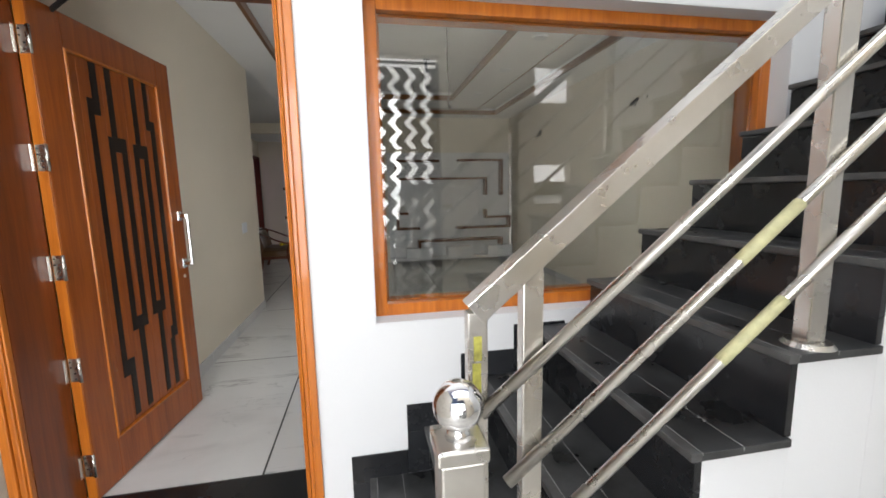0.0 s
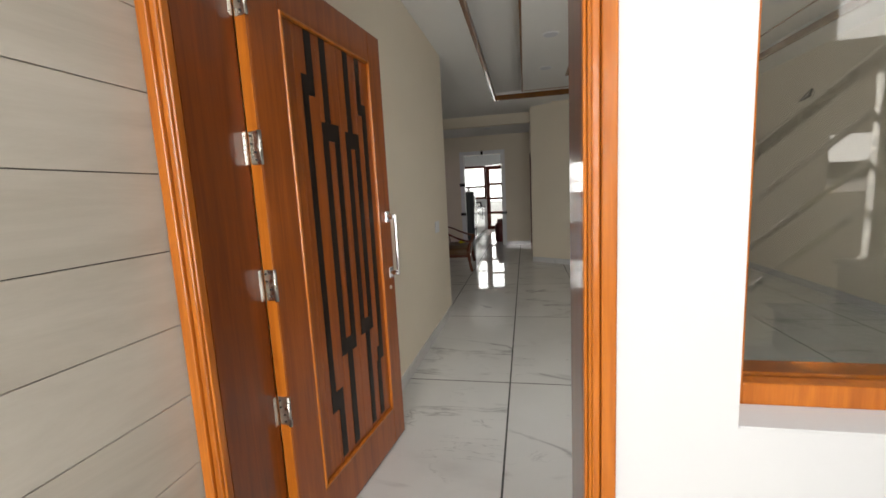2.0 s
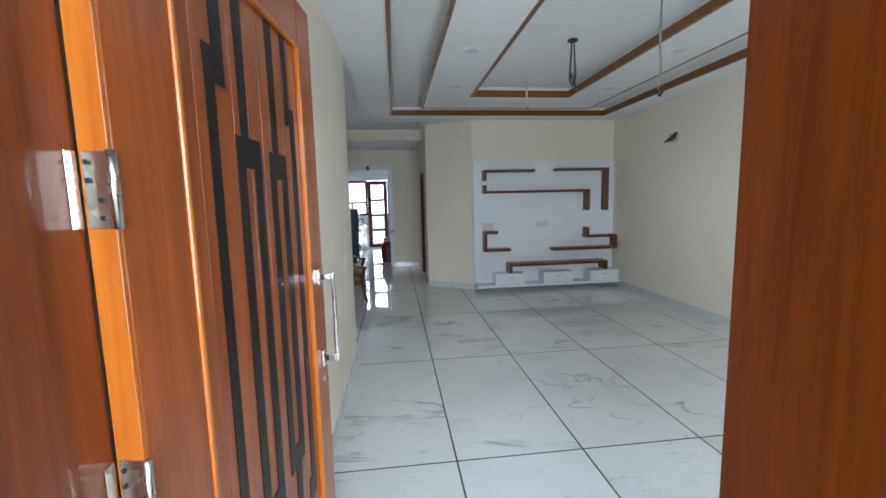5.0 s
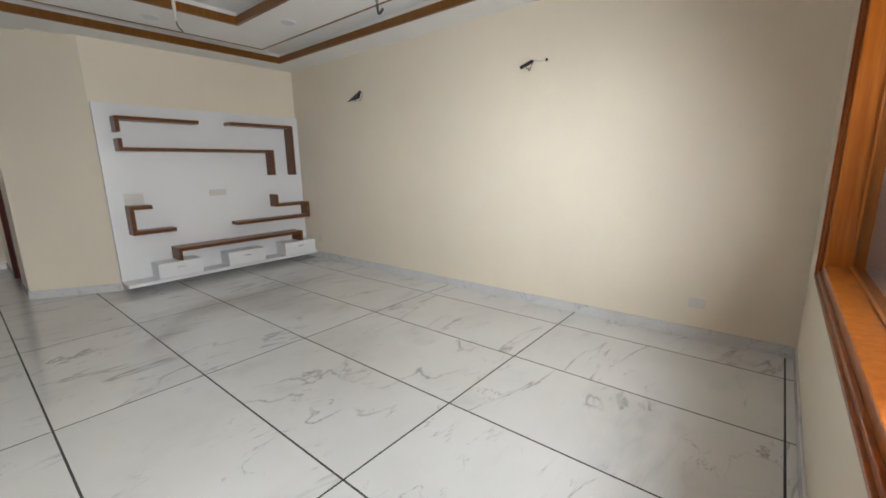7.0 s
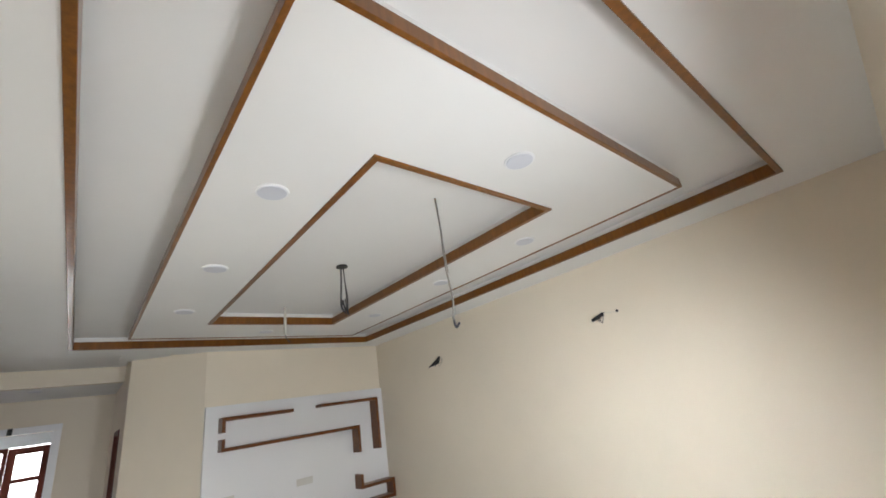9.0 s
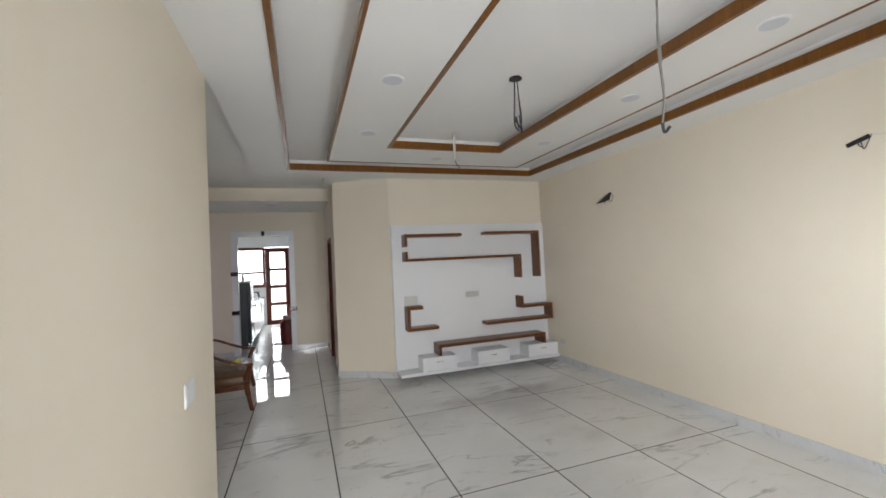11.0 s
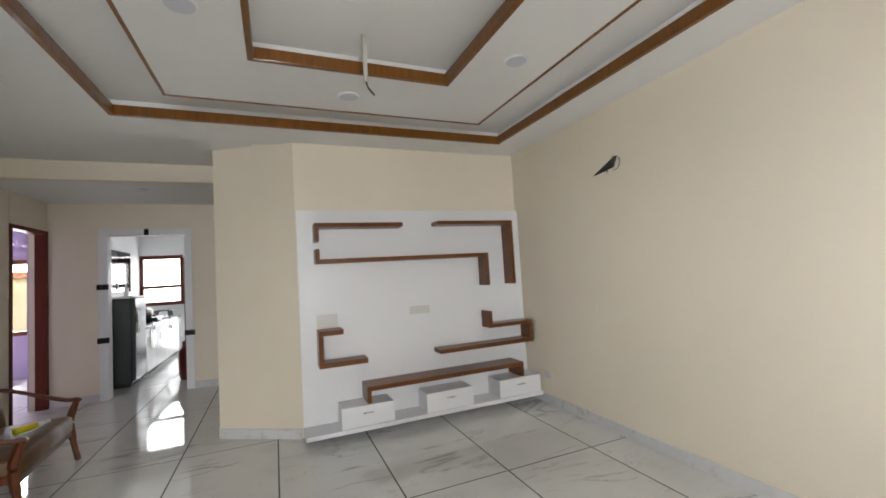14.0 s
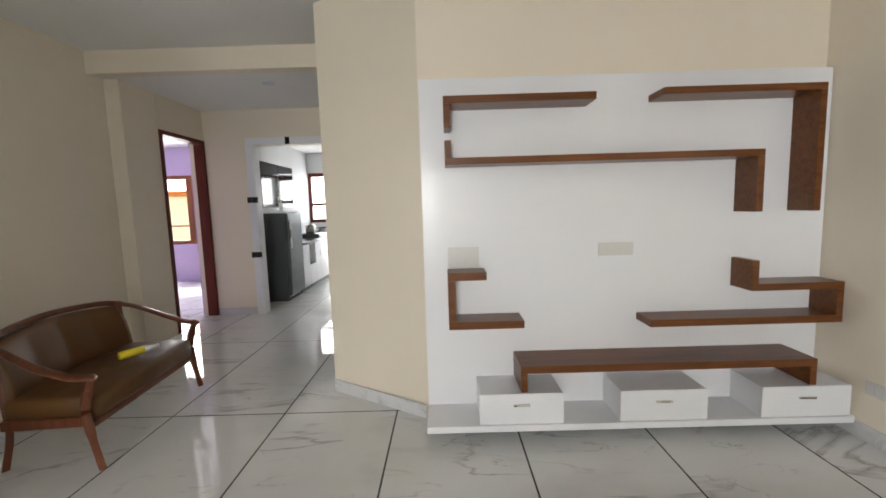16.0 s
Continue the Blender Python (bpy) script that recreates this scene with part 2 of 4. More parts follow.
def sweep(bm, pts, radii, sides=10, flat=1.0):
    """A smooth rod along points; flat squeezes it upwards."""
    rings = []
    n = len(pts)
    for i, p in enumerate(pts):
        p = Vector(p)
        d = (Vector(pts[min(i + 1, n - 1)]) - Vector(pts[max(i - 1, 0)])).normalized()
        side = d.cross(Vector((0, 0, 1)))
        side = side.normalized() if side.length > 1e-3 else Vector((1, 0, 0))
        up = side.cross(d).normalized()
        r = radii[i] if isinstance(radii, (list, tuple)) else radii
        rings.append([bm.verts.new(p + side * r * math.cos(2 * math.pi * k / sides) + up * r * flat * math.sin(2 * math.pi * k / sides)) for k in range(sides)])
    for a, b in zip(rings, rings[1:]):
        for k in range(sides):
            bm.faces.new((a[k], a[(k + 1) % sides], b[(k + 1) % sides], b[k]))
    bm.faces.new(rings[0])
    bm.faces.new(rings[-1])
    bmesh.ops.recalc_face_normals(bm, faces=bm.faces)
    return bm


def prism(bm, outline, z0, z1):
    lo = [bm.verts.new((x, y, z0)) for x, y in outline]
    hi = [bm.verts.new((x, y, z1)) for x, y in outline]
    n = len(lo)
    bm.faces.new(lo[::-1])
    bm.faces.new(hi)
    for k in range(n):
        bm.faces.new((lo[k], lo[(k + 1) % n], hi[(k + 1) % n], hi[k]))
    bmesh.ops.recalc_face_normals(bm, faces=bm.faces)
    return bm


def curve_points(ctrl, steps=6):
    """Catmull-Rom through control points."""
    c = [Vector(p) for p in ctrl]
    c = [2 * c[0] - c[1]] + c + [2 * c[-1] - c[-2]]
    out = []
    for i in range(1, len(c) - 2):
        p0, p1, p2, p3 = c[i - 1 : i + 3]
        for s in range(steps):
            t = s / steps
            out.append(0.5 * (2 * p1 + (p2 - p0) * t + (2 * p0 - 5 * p1 + 4 * p2 - p3) * t * t + (3 * p1 - p0 - 3 * p2 + p3) * t ** 3))
    out.append(c[-2])
    return out


def mesh_ob(name, bm, material, smooth=False):
    me = bpy.data.meshes.new(name)
    bm.to_mesh(me)
    bm.free()
    me.materials.append(material)
    if smooth:
        for p in me.polygons:
            p.use_smooth = True
    return new(name, me)


def part(name, bm, material, parent, label="", smooth=False):
    ob = mesh_ob(name, bm, material, smooth)
    ob.parent = parent
    return tagged(ob, label=label)


def thing(name, label, category, m=None, group="", kind=""):
    e = new(name)
    e.empty_display_size = 0.1
    if m is not None:
        e.matrix_world = m
    return tagged(e, label, category, group, kind)


def lone(name, bm, material, label, category, smooth=False, group="", kind=""):
    return tagged(mesh_ob(name, bm, material, smooth), label, category, group, kind)


def structure(name, bm, material, label, category, smooth=False):
    return lone(name, bm, material, label, category, smooth, "", "structure")


# ---- plan ----
WY, WI = 2.01, 2.25           # front wall, outer and inner face
RX, LX = 3.66, -0.79          # right and left wall
TVY = 8.64                    # wall behind the television unit
BY = 11.60                    # far wall with the kitchen opening
CZ = 2.92                     # ceiling soffit
PZ = -0.10                    # porch floor
DL, DR, DT = -0.715, 0.322, 2.26   # main door opening inside its lining
WL, WR, WB, WT = 0.655, 2.74, 0.85, 2.26  # front window

structure("wall_front", boxes((DR + 0.04, WL, WY, WI, PZ, 3.3), (WL, WR, WY, WI, PZ, WB), (WL, WR, WY, WI, WT, 3.3), (WR, 4.0, WY, WI, PZ, 3.3), (LX, DR + 0.04, WY, WI, DT + 0.04, 3.3)), CREAM, "cream painted front wall of the living room", "wall")
porch_face = thing("wall_porch_face", "white painted porch side of the front wall", "wall", kind="structure")
for a in ((DR + 0.07, WL, PZ, 3.3), (WL, WR, PZ, WB), (WL, WR, WT, 3.3), (WR, 4.0, PZ, 3.3), (LX, DR + 0.07, DT + 0.06, 3.3)):
    part("render_coat", boxes((a[0], a[1], WY - 0.004, WY - 0.0005, a[2], a[3])), OUTER_WHITE, porch_face)
structure("wall_east", boxes((RX, RX + 0.2, WI, TVY + 0.2, -0.1, 3.3)), CREAM, "long cream painted living room wall", "wall")
def west_x(y):
    """The passage wall leans a little into the room towards its far end."""
    return -0.75 + 0.052 * (y - WY) / 3.69


structure("wall_west", prism(bmesh.new(), [(LX - 0.2, WY), (west_x(WY), WY), (west_x(5.7), 5.7), (LX - 0.2, 5.7)], -0.1, 3.3), CREAM, "cream painted passage wall by the main door", "wall")
structure("wall_sofa", boxes((-2.35, -2.15, 5.5, 10.2, -0.1, 3.3), (-2.15, LX - 0.2, 5.5, 5.70, -0.1, 3.3)), CREAM, "cream painted wall behind the sofa", "wall")
structure("wall_bedroom_door", boxes((-2.2, -2.0, 10.2, 10.715, -0.1, 3.3), (-2.11, -2.0, 10.73, BY, 2.40, 3.3)), CREAM, "cream painted wall around the bedroom door", "wall")
KL, KR, KT = -1.34, -0.38, 2.33
structure("wall_north", boxes((-2.2, KL, BY, BY + 0.15, -0.1, 3.3), (KR, 0.5, BY, BY + 0.15, -0.1, 3.3), (KL, KR, BY, BY + 0.15, KT, 3.3)), CREAM, "cream painted far wall around the kitchen opening", "wall")
bm = bmesh.new()
prism(bm, [(1.085, TVY), (0.324, 9.09), (0.324, 9.75), (0.5, 9.75), (0.5, 9.3), (1.2, TVY + 0.2), (RX, TVY + 0.2), (RX, TVY)], -0.1, 3.3)
structure("wall_tv", bm, CREAM, "cream painted wall with a splayed corner", "wall")
structure("wall_corridor", boxes((0.324, 0.5, 10.65, BY, -0.1, 3.3), (0.324, 0.5, 9.75, 10.65, 2.15, 3.3)), CREAM, "cream painted corridor wall with a doorway", "wall")

# ---- ceiling: soffit, tray, floating panel ----
TX0, TX1, TY0, TY1 = -0.28, 3.24, 2.72, 8.22
MX0, MX1, MY0, MY1 = 0.20, 2.72, 3.20, 7.72
IX0, IX1, IY0, IY1 = 0.765, 2.125, 3.785, 7.06
LBX, LBY = -0.69, 8.66
structure("ceiling", boxes((-0.85, LBX, 2.2, 5.70, CZ, 3.4), (LBX, TX0, 2.2, LBY - 0.25, CZ, 3.4), (TX1, RX + 0.2, 2.2, TVY + 0.2, CZ, 3.4), (TX0, TX1, 2.2, TY0, CZ, 3.4), (TX0, TX1, TY1, TVY + 0.1, CZ, 3.4), (TX0, TX1, TY0, TY1, CZ + 0.12, 3.4)), WHITE, "white painted false ceiling with a recessed tray", "ceiling")
bm = bmesh.new()
arc = [(LBX + 0.25 - 0.25 * math.cos(a * math.pi / 16), LBY - 0.25 + 0.25 * math.sin(a * math.pi / 16)) for a in range(9)]
prism(bm, [(TX0, LBY - 0.25)] + arc + [(TX0, LBY)], CZ, 3.39)
structure("ceiling_corner", bm, WHITE, "white rounded corner of the false ceiling", "ceiling")
bm = bmesh.new()
arc = [(0.36 - 0.16 * math.cos(a * math.pi / 16), LBY + 0.16 - 0.16 * math.sin(a * math.pi / 16)) for a in range(9)]
prism(bm, arc + [(0.36, LBY), (0.7, LBY), (0.7, 9.2), (0.2, 9.2)], CZ + 0.005, 3.385)
structure("ceiling_fillet", bm, WHITE, "white rounded ceiling end beside the splayed wall", "ceiling")
structure("ceiling_alcove", boxes((-2.4, LBX, 5.701, LBY, 3.0, 3.4), (-2.4, 0.7, LBY, 10.0, 3.0, 3.41)), WHITE, "white higher ceiling over the sofa", "ceiling")
structure("ceiling_panel", boxes((MX0, IX0, MY0, MY1, CZ, CZ + 0.118), (IX1, MX1, MY0, MY1, CZ, CZ + 0.118), (IX0, IX1, MY0, IY0, CZ, CZ + 0.118), (IX0, IX1, IY1, MY1, CZ, CZ + 0.118)), WHITE, "white painted dropped ceiling band", "ceiling")
structure("beam", boxes((-2.2, 0.324, 10.0, 10.12, 2.79, 3.4)), CREAM, "cream painted ceiling beam", "beam")
structure("ceiling_lobby", boxes((-2.2, 0.5, 10.12, BY, 2.80, 3.4)), WHITE, "white painted lower lobby ceiling", "ceiling")


def trim_frame(name, x0, x1, y0, y1, z0, z1, w, inside, label):
    """Wooden strips round a rectangle, on its inner or outer side."""
    e = thing(name, label, "ceiling trim", kind="structure")
    s = w if inside else -w
    lo, hi = sorted((0, s))
    part("trim_strip", boxes((x0 + lo, x0 + hi, y0 - (0 if inside else w), y1 + (0 if inside else w), z0, z1), bevel=0.003), TRIM, e)
    part("trim_strip", boxes((x1 - hi, x1 - lo, y0 - (0 if inside else w), y1 + (0 if inside else w), z0, z1), bevel=0.003), TRIM, e)
    a, b = (x0 + w, x1 - w) if inside else (x0, x1)
    part("trim_strip", boxes((a, b, y0 + lo, y0 + hi, z0, z1), bevel=0.003), TRIM, e)
    part("trim_strip", boxes((a, b, y1 - hi, y1 - lo, z0, z1), bevel=0.003), TRIM, e)


trim_frame("trim_tray", TX0, TX1, TY0, TY1, CZ - 0.012, CZ + 0.07, 0.035, True, "brown wooden moulding around the ceiling tray")
trim_frame("trim_panel", MX0, MX1, MY0, MY1, CZ - 0.006, CZ + 0.06, 0.022, False, "brown wooden edging of the dropped ceiling band")
trim_frame("trim_inner", IX0, IX1, IY0, IY1, CZ - 0.010, CZ + 0.07, 0.035, True, "brown wooden moulding around the inner recess")

for x, y in [(0.48, 4.29), (0.48, 5.44), (0.49, 6.60), (1.45, 3.50), (1.45, 7.43), (2.41, 4.26), (2.42, 5.33), (2.43, 6.60)]:
    e = thing("ceiling_light", "round flush ceiling light, switched off", "ceiling light", pose(x, y, CZ), "flush ceiling lights")
    part("rim", tube(bmesh.new(), (0, 0, -0.006), (0, 0, 0.002), 0.078, 0.082, 32), GLOSS_WHITE, e)
    part("diffuser", tube(bmesh.new(), (0, 0, -0.009), (0, 0, -0.004), 0.068, 0.07, 32), LIGHT_DISC, e)

# ---- main door ----
frame_thing = thing("door_frame", "glossy orange teak frame of the main door", "door frame", kind="structure")
D1 = 2.275
# Inner faces use the darkened teak, so their shade is partly in the colour.
part("jamb", boxes((DL - 0.04, DL, WY + 0.0115, D1, PZ, DT + 0.04)), TEAK_SHADED, frame_thing)
part("jamb", boxes((DR, DR + 0.04, WY + 0.0115, D1, PZ, DT + 0.04)), TEAK_SHADED, frame_thing)
part("head", boxes((DL, DR, WY + 0.0115, D1, DT, DT + 0.04)), TEAK_SHADED, frame_thing)


for k, (o, p, w) in enumerate(((0.0, 0.025, 0.034), (0.035, 0.016, 0.019), (0.0545, 0.022, 0.008), (0.063, 0.016, 0.009))):
    part("casing", boxes((DL - 0.072 + o, DL - 0.072 + o + w, WY - p, WY + 0.01, PZ, DT + 0.072 - o), bevel=0.004), TEAK, frame_thing)
    part("casing", boxes((DR + 0.072 - o - w, DR + 0.072 - o, WY - p, WY + 0.01, PZ, DT + 0.072 - o), bevel=0.004), TEAK, frame_thing)
    part("casing", boxes((DL - 0.072 + o + w, DR + 0.072 - o - w, WY - p, WY + 0.01, DT + 0.072 - o - w, DT + 0.072 - o), bevel=0.004), TEAK, frame_thing)
structure("threshold", boxes((DL, DR, WY - 0.06, 2.30, PZ, 0.006), bevel=0.004), GRANITE, "black granite door threshold", "threshold")

LEAF, LH = 0.95, 2.235
door = thing("main_door", "open orange teak door with black inlaid bands", "door", pose(-0.712, 2.281, 0.012, 0, 0, 83.0))
TH = 0.045
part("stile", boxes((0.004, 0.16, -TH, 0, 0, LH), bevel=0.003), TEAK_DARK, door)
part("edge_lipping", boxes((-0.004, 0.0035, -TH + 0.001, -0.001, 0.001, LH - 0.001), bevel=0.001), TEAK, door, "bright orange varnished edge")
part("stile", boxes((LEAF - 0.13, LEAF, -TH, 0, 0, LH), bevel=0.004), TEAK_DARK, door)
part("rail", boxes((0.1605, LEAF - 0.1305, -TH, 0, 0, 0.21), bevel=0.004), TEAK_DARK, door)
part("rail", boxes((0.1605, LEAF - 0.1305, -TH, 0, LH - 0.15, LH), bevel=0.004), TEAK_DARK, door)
U0, U1, V0, V1 = 0.16, LEAF - 0.13, 0.21, LH - 0.15
PFACE = -TH + 0.010
for k in range(9):
    w = (U1 - U0) / 9
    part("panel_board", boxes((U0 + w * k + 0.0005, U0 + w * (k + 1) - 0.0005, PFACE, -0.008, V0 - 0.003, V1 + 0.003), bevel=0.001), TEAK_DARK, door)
for a in ((U0, U0 + 0.014, V0, V1), (U1 - 0.014, U1, V0, V1), (U0 + 0.0145, U1 - 0.0145, V0, V0 + 0.014), (U0 + 0.0145, U1 - 0.0145, V1 - 0.014, V1)):
    part("panel_moulding", boxes((a[0], a[1], -TH - 0.006, PFACE + 0.002, a[2], a[3]), bevel=0.005), TEAK, door)


def inlay(*rows):
    for a, b, c, d in rows:
        part("inlay_band", boxes((U0 + a * (U1 - U0), U0 + b * (U1 - U0), PFACE - 0.0025, PFACE + 0.003, V0 + c * (V1 - V0), V0 + d * (V1 - V0))), INLAY, door, "black inlaid band")


inlay((0.22, 0.285, 0.86, 0.992), (0.165, 0.2199, 0.19, 0.90), (0.165, 0.30, 0.145, 0.1899), (0.24, 0.30, 0.02, 0.1449))
inlay((0.37, 0.43, 0.81, 0.992), (0.33, 0.39, 0.30, 0.8099), (0.3901, 0.52, 0.77, 0.8099), (0.46, 0.52, 0.30, 0.7699), (0.33, 0.52, 0.262, 0.2999), (0.395, 0.46, 0.02, 0.2619))
inlay((0.64, 0.70, 0.80, 0.992), (0.60, 0.66, 0.32, 0.7999), (0.6601, 0.78, 0.76, 0.7999), (0.72, 0.78, 0.32, 0.7599), (0.60, 0.78, 0.282, 0.3199), (0.66, 0.72, 0.02, 0.2819))
inlay((0.80, 0.855, 0.85, 0.992), (0.8551, 0.915, 0.22, 0.88), (0.82, 0.915, 0.18, 0.2199), (0.80, 0.86, 0.02, 0.1799))
for z in (2.06, 1.59, 1.12, 0.65, 0.18):
    h = part("hinge", boxes((-0.0065, -0.0045, -TH - 0.002, -0.006, z - 0.055, z + 0.055), bevel=0.0008), STEEL, door, "steel butt hinge")
    part("knuckle", tube(bmesh.new(), (-0.008, -TH - 0.006, z - 0.056), (-0.008, -TH - 0.006, z + 0.056), 0.007), STEEL, h, smooth=True)
    for dz in (-0.04, -0.014, 0.014, 0.04):
        part("screw", tube(bmesh.new(), (-0.0095, -0.022 + 0.008 * (1 if dz > 0 else -1), z + dz), (-0.0066, -0.022 + 0.008 * (1 if dz > 0 else -1), z + dz), 0.004, sides=8), DARK, h)
hd = part("handle", boxes((0.885, 0.901, -TH - 0.062, -TH - 0.048, 0.97, 1.31), bevel=0.005), CHROME, door, "chrome pull handle")
for z in (0.985, 1.295):
    part("handle_base", boxes((0.872, 0.914, -TH - 0.012, -TH, z - 0.03, z + 0.03), bevel=0.003), CHROME, hd)
    part("handle_stem", boxes((0.882, 0.904, -TH - 0.052, -TH - 0.0125, z - 0.012, z + 0.012), bevel=0.003), CHROME, hd)
part("keyhole", tube(bmesh.new(), (0.893, -TH - 0.004, 0.90), (0.893, -TH, 0.90), 0.011), STEEL, door, "small round lock")
for z in (2.06, 1.59, 1.12, 0.65, 0.18):
    part("hinge_leaf", boxes((DL + 0.0005, DL + 0.0025, D1 - 0.022, D1 - 0.002, z - 0.043, z + 0.067), bevel=0.0008), STEEL, frame_thing, "steel hinge plate")

stay = thing("door_stay", "dark steel stay between the door top and the wall above", "door stay")
part("arm", bar(bmesh.new(), (-0.652, 2.40, 2.236), (-0.40, 2.256, 2.318), 0.012, 0.02), DARK, stay)
part("bracket", boxes((-0.42, -0.38, 2.2505, 2.262, 2.305, 2.335), bevel=0.003), STEEL, stay)

# ---- window ----
win = thing("window_1", "large fixed window in an orange teak frame with tinted glass", "window", kind="structure")
FW, FY0, GLY = 0.062, 2.112, 2.15
for x0, x1, z0, z1 in ((WL, WL + FW, WB, WT), (WR - FW, WR, WB, WT), (WL + FW, WR - FW, WB, WB + FW), (WL + FW, WR - FW, WT - FW, WT)):
    part("window_frame", boxes((x0, x1, FY0, WI + 0.012, z0, z1), bevel=0.004), TEAK, win)
for x0, x1, z0, z1 in ((WL + 0.0005, WL + 0.006, WB, WT), (WR - 0.006, WR - 0.0005, WB, WT), (WL + 0.0065, WR - 0.0065, WT - 0.006, WT - 0.0005)):
    part("reveal", boxes((x0, x1, WY - 0.003, FY0 - 0.0005, z0, z1)), OUTER_WHITE, win)
part("window_sill", boxes((WL + 0.0065, WR - 0.0065, WY - 0.006, FY0 - 0.0005, WB + 0.0005, WB + 0.008), bevel=0.002), OUTER_WHITE, win, "white painted outer sill")
for o, w, d in ((0.0, 0.03, 0.016), (0.0305, 0.012, 0.024), (0.043, 0.025, 0.014)):
    for x0, x1, z0, z1 in ((WL - 0.05 + o, WL - 0.05 + o + w, WB - 0.05 + o, WT + 0.05 - o), (WR + 0.05 - o - w, WR + 0.05 - o, WB - 0.05 + o, WT + 0.05 - o), (WL - 0.05 + o + w, WR + 0.05 - o - w, WB - 0.05 + o, WB - 0.05 + o + w), (WL - 0.05 + o + w, WR + 0.05 - o - w, WT + 0.05 - o - w, WT + 0.05 - o)):
        part("window_casing", boxes((x0, x1, WI + 0.0125, WI + 0.0125 + d, z0, z1), bevel=0.003), TEAK_DARK, win)
for x0, x1, z0, z1 in ((WL + FW, WL + FW + 0.012, WB + FW, WT - FW), (WR - FW - 0.012, WR - FW, WB + FW, WT - FW), (WL + FW + 0.0125, WR - FW - 0.0125, WB + FW, WB + FW + 0.012), (WL + FW + 0.0125, WR - FW - 0.0125, WT - FW - 0.012, WT - FW)):
    part("glazing_bead", boxes((x0, x1, GLY + 0.006, GLY + 0.018, z0 + 0.0003, z1 - 0.0003), bevel=0.003), TEAK, win)
pane = part("pane", boxes((WL + FW, WR - FW, GLY, GLY + 0.005, WB + FW, WT - FW)), WINDOW_GLASS, win, "dark tinted glass")
pane.visible_shadow = False

# ---- stairs ----
SX, SG, SZ, SR = 0.623, 0.258, 0.124, 0.222
NY = 1.03
stairs = thing("staircase", "outside staircase with black granite treads and white side", "staircase", kind="structure")
NSTEP = 11
JOINT = speckled("dusty_joint", (0.20, 0.20, 0.20), 0.7, 0.4, 60, 12)
NOSING = speckled("dusty_nosing", (0.075, 0.075, 0.074), 0.45, 0.5, 60, 9)
for k in range(NSTEP):
    x0, z = SX + SG * k, SZ + SR * k
    ye = WY - 0.012 if k < 4 else WY - 0.06
    part("tread", boxes((x0 - 0.02, x0 + SG + 0.012, NY - 0.012, ye, z - 0.022, z), bevel=0.003), DUSTY, stairs)
    part("riser", boxes((x0, x0 + 0.02, NY, ye, z - SR, z - 0.0225)), GRANITE, stairs)
    part("joint_line", boxes((x0 + 0.125, x0 + 0.128, NY - 0.0125, ye, z - 0.01, z + 0.0006)), JOINT, stairs, "dusty grey tile joint")
    part("nosing", boxes((x0 - 0.0225, x0 + 0.008, NY - 0.0125, ye, z - 0.019, z + 0.0012), bevel=0.002), NOSING, stairs, "dusty grey tread nosing")
    part("joint_line", boxes((x0 + 0.0085, x0 + 0.0115, NY - 0.0125, ye, z - 0.006, z + 0.0006)), JOINT, stairs, "dusty grey tile joint")
    if k < 4:
        part("stair_skirting", boxes((x0 - 0.1, x0 + SG - 0.101, WY - 0.012, WY - 0.005, z - 0.018, min(z + 0.115, WB - 0.048)), bevel=0.001), GRANITE, stairs)
        part("stair_skirting", boxes((x0 - 0.1, x0 - 0.001, WY - 0.012, WY - 0.005, z - SR, z - 0.019), bevel=0.001), GRANITE, stairs)
for k in range(NSTEP):
    x0, z = SX + SG * k, SZ + SR * k
    part("step_core", boxes((x0 + 0.0205, x0 + SG + 0.02, NY + 0.004, WY - 0.013 if k < 4 else WY - 0.061, PZ if k < 6 else z - 0.9, z - 0.0225)), OUTER_WHITE, stairs, "white painted stair side")

railing = thing("stair_railing", "stainless steel stair railing with a ball newel post", "railing")
RY, RS = 1.04, 0.835


def rz_(x, z0, x0=1.2):
    return z0 + RS * (x - x0)


newel = part("newel_post", boxes((0.745, 0.825, 0.88, 0.96, PZ, 0.955), (0.738, 0.832, 0.873, 0.967, 0.956, 0.985), bevel=0.005), STEEL, railing, "square steel newel post")
bm = bmesh.new()
bmesh.ops.create_uvsphere(bm, u_segments=40, v_segments=24, radius=0.046, matrix=Matrix.Translation((0.785, 0.92, 1.045)))
part("ball", bm, CHROME, newel, "polished steel ball", True)
part("neck", tube(bmesh.new(), (0.785, 0.92, 0.985), (0.785, 0.92, 1.005), 0.026, 0.018, 24), CHROME, newel, "", True)
XE = 3.45
part("handrail", bar(bmesh.new(), (0.845, RY, rz_(0.845, 1.475)), (XE, RY, rz_(XE, 1.475)), 0.05, 0.05), STEEL, railing)
for z0 in (1.235, 1.015, 0.80):
    xs = 0.86 if z0 > 1.1 else 0.92
    part("rail", tube(bmesh.new(), (xs, RY - 0.004, rz_(xs, z0)), (XE, RY - 0.004, rz_(XE, z0)), 0.0145, sides=18), STEEL, railing, "", True)
for x, k, w in ((0.86, 0, 0.044), (0.985, 1, 0.048), (1.755, 4, 0.056), (2.53, 7, 0.056), (3.30, 10, 0.056)):
    zb = SZ + SR * k
    post = part("post", boxes((x - w / 2, x + w / 2, RY + 0.012, RY + 0.012 + w * 0.75, zb + 0.012, rz_(x, 1.475) - 0.02), bevel=0.003), STEEL, railing)
    part("foot_plate", tube(bmesh.new(), (x, RY + 0.033, zb), (x, RY + 0.033, zb + 0.0118), 0.058, 0.05, 28), STEEL, post)
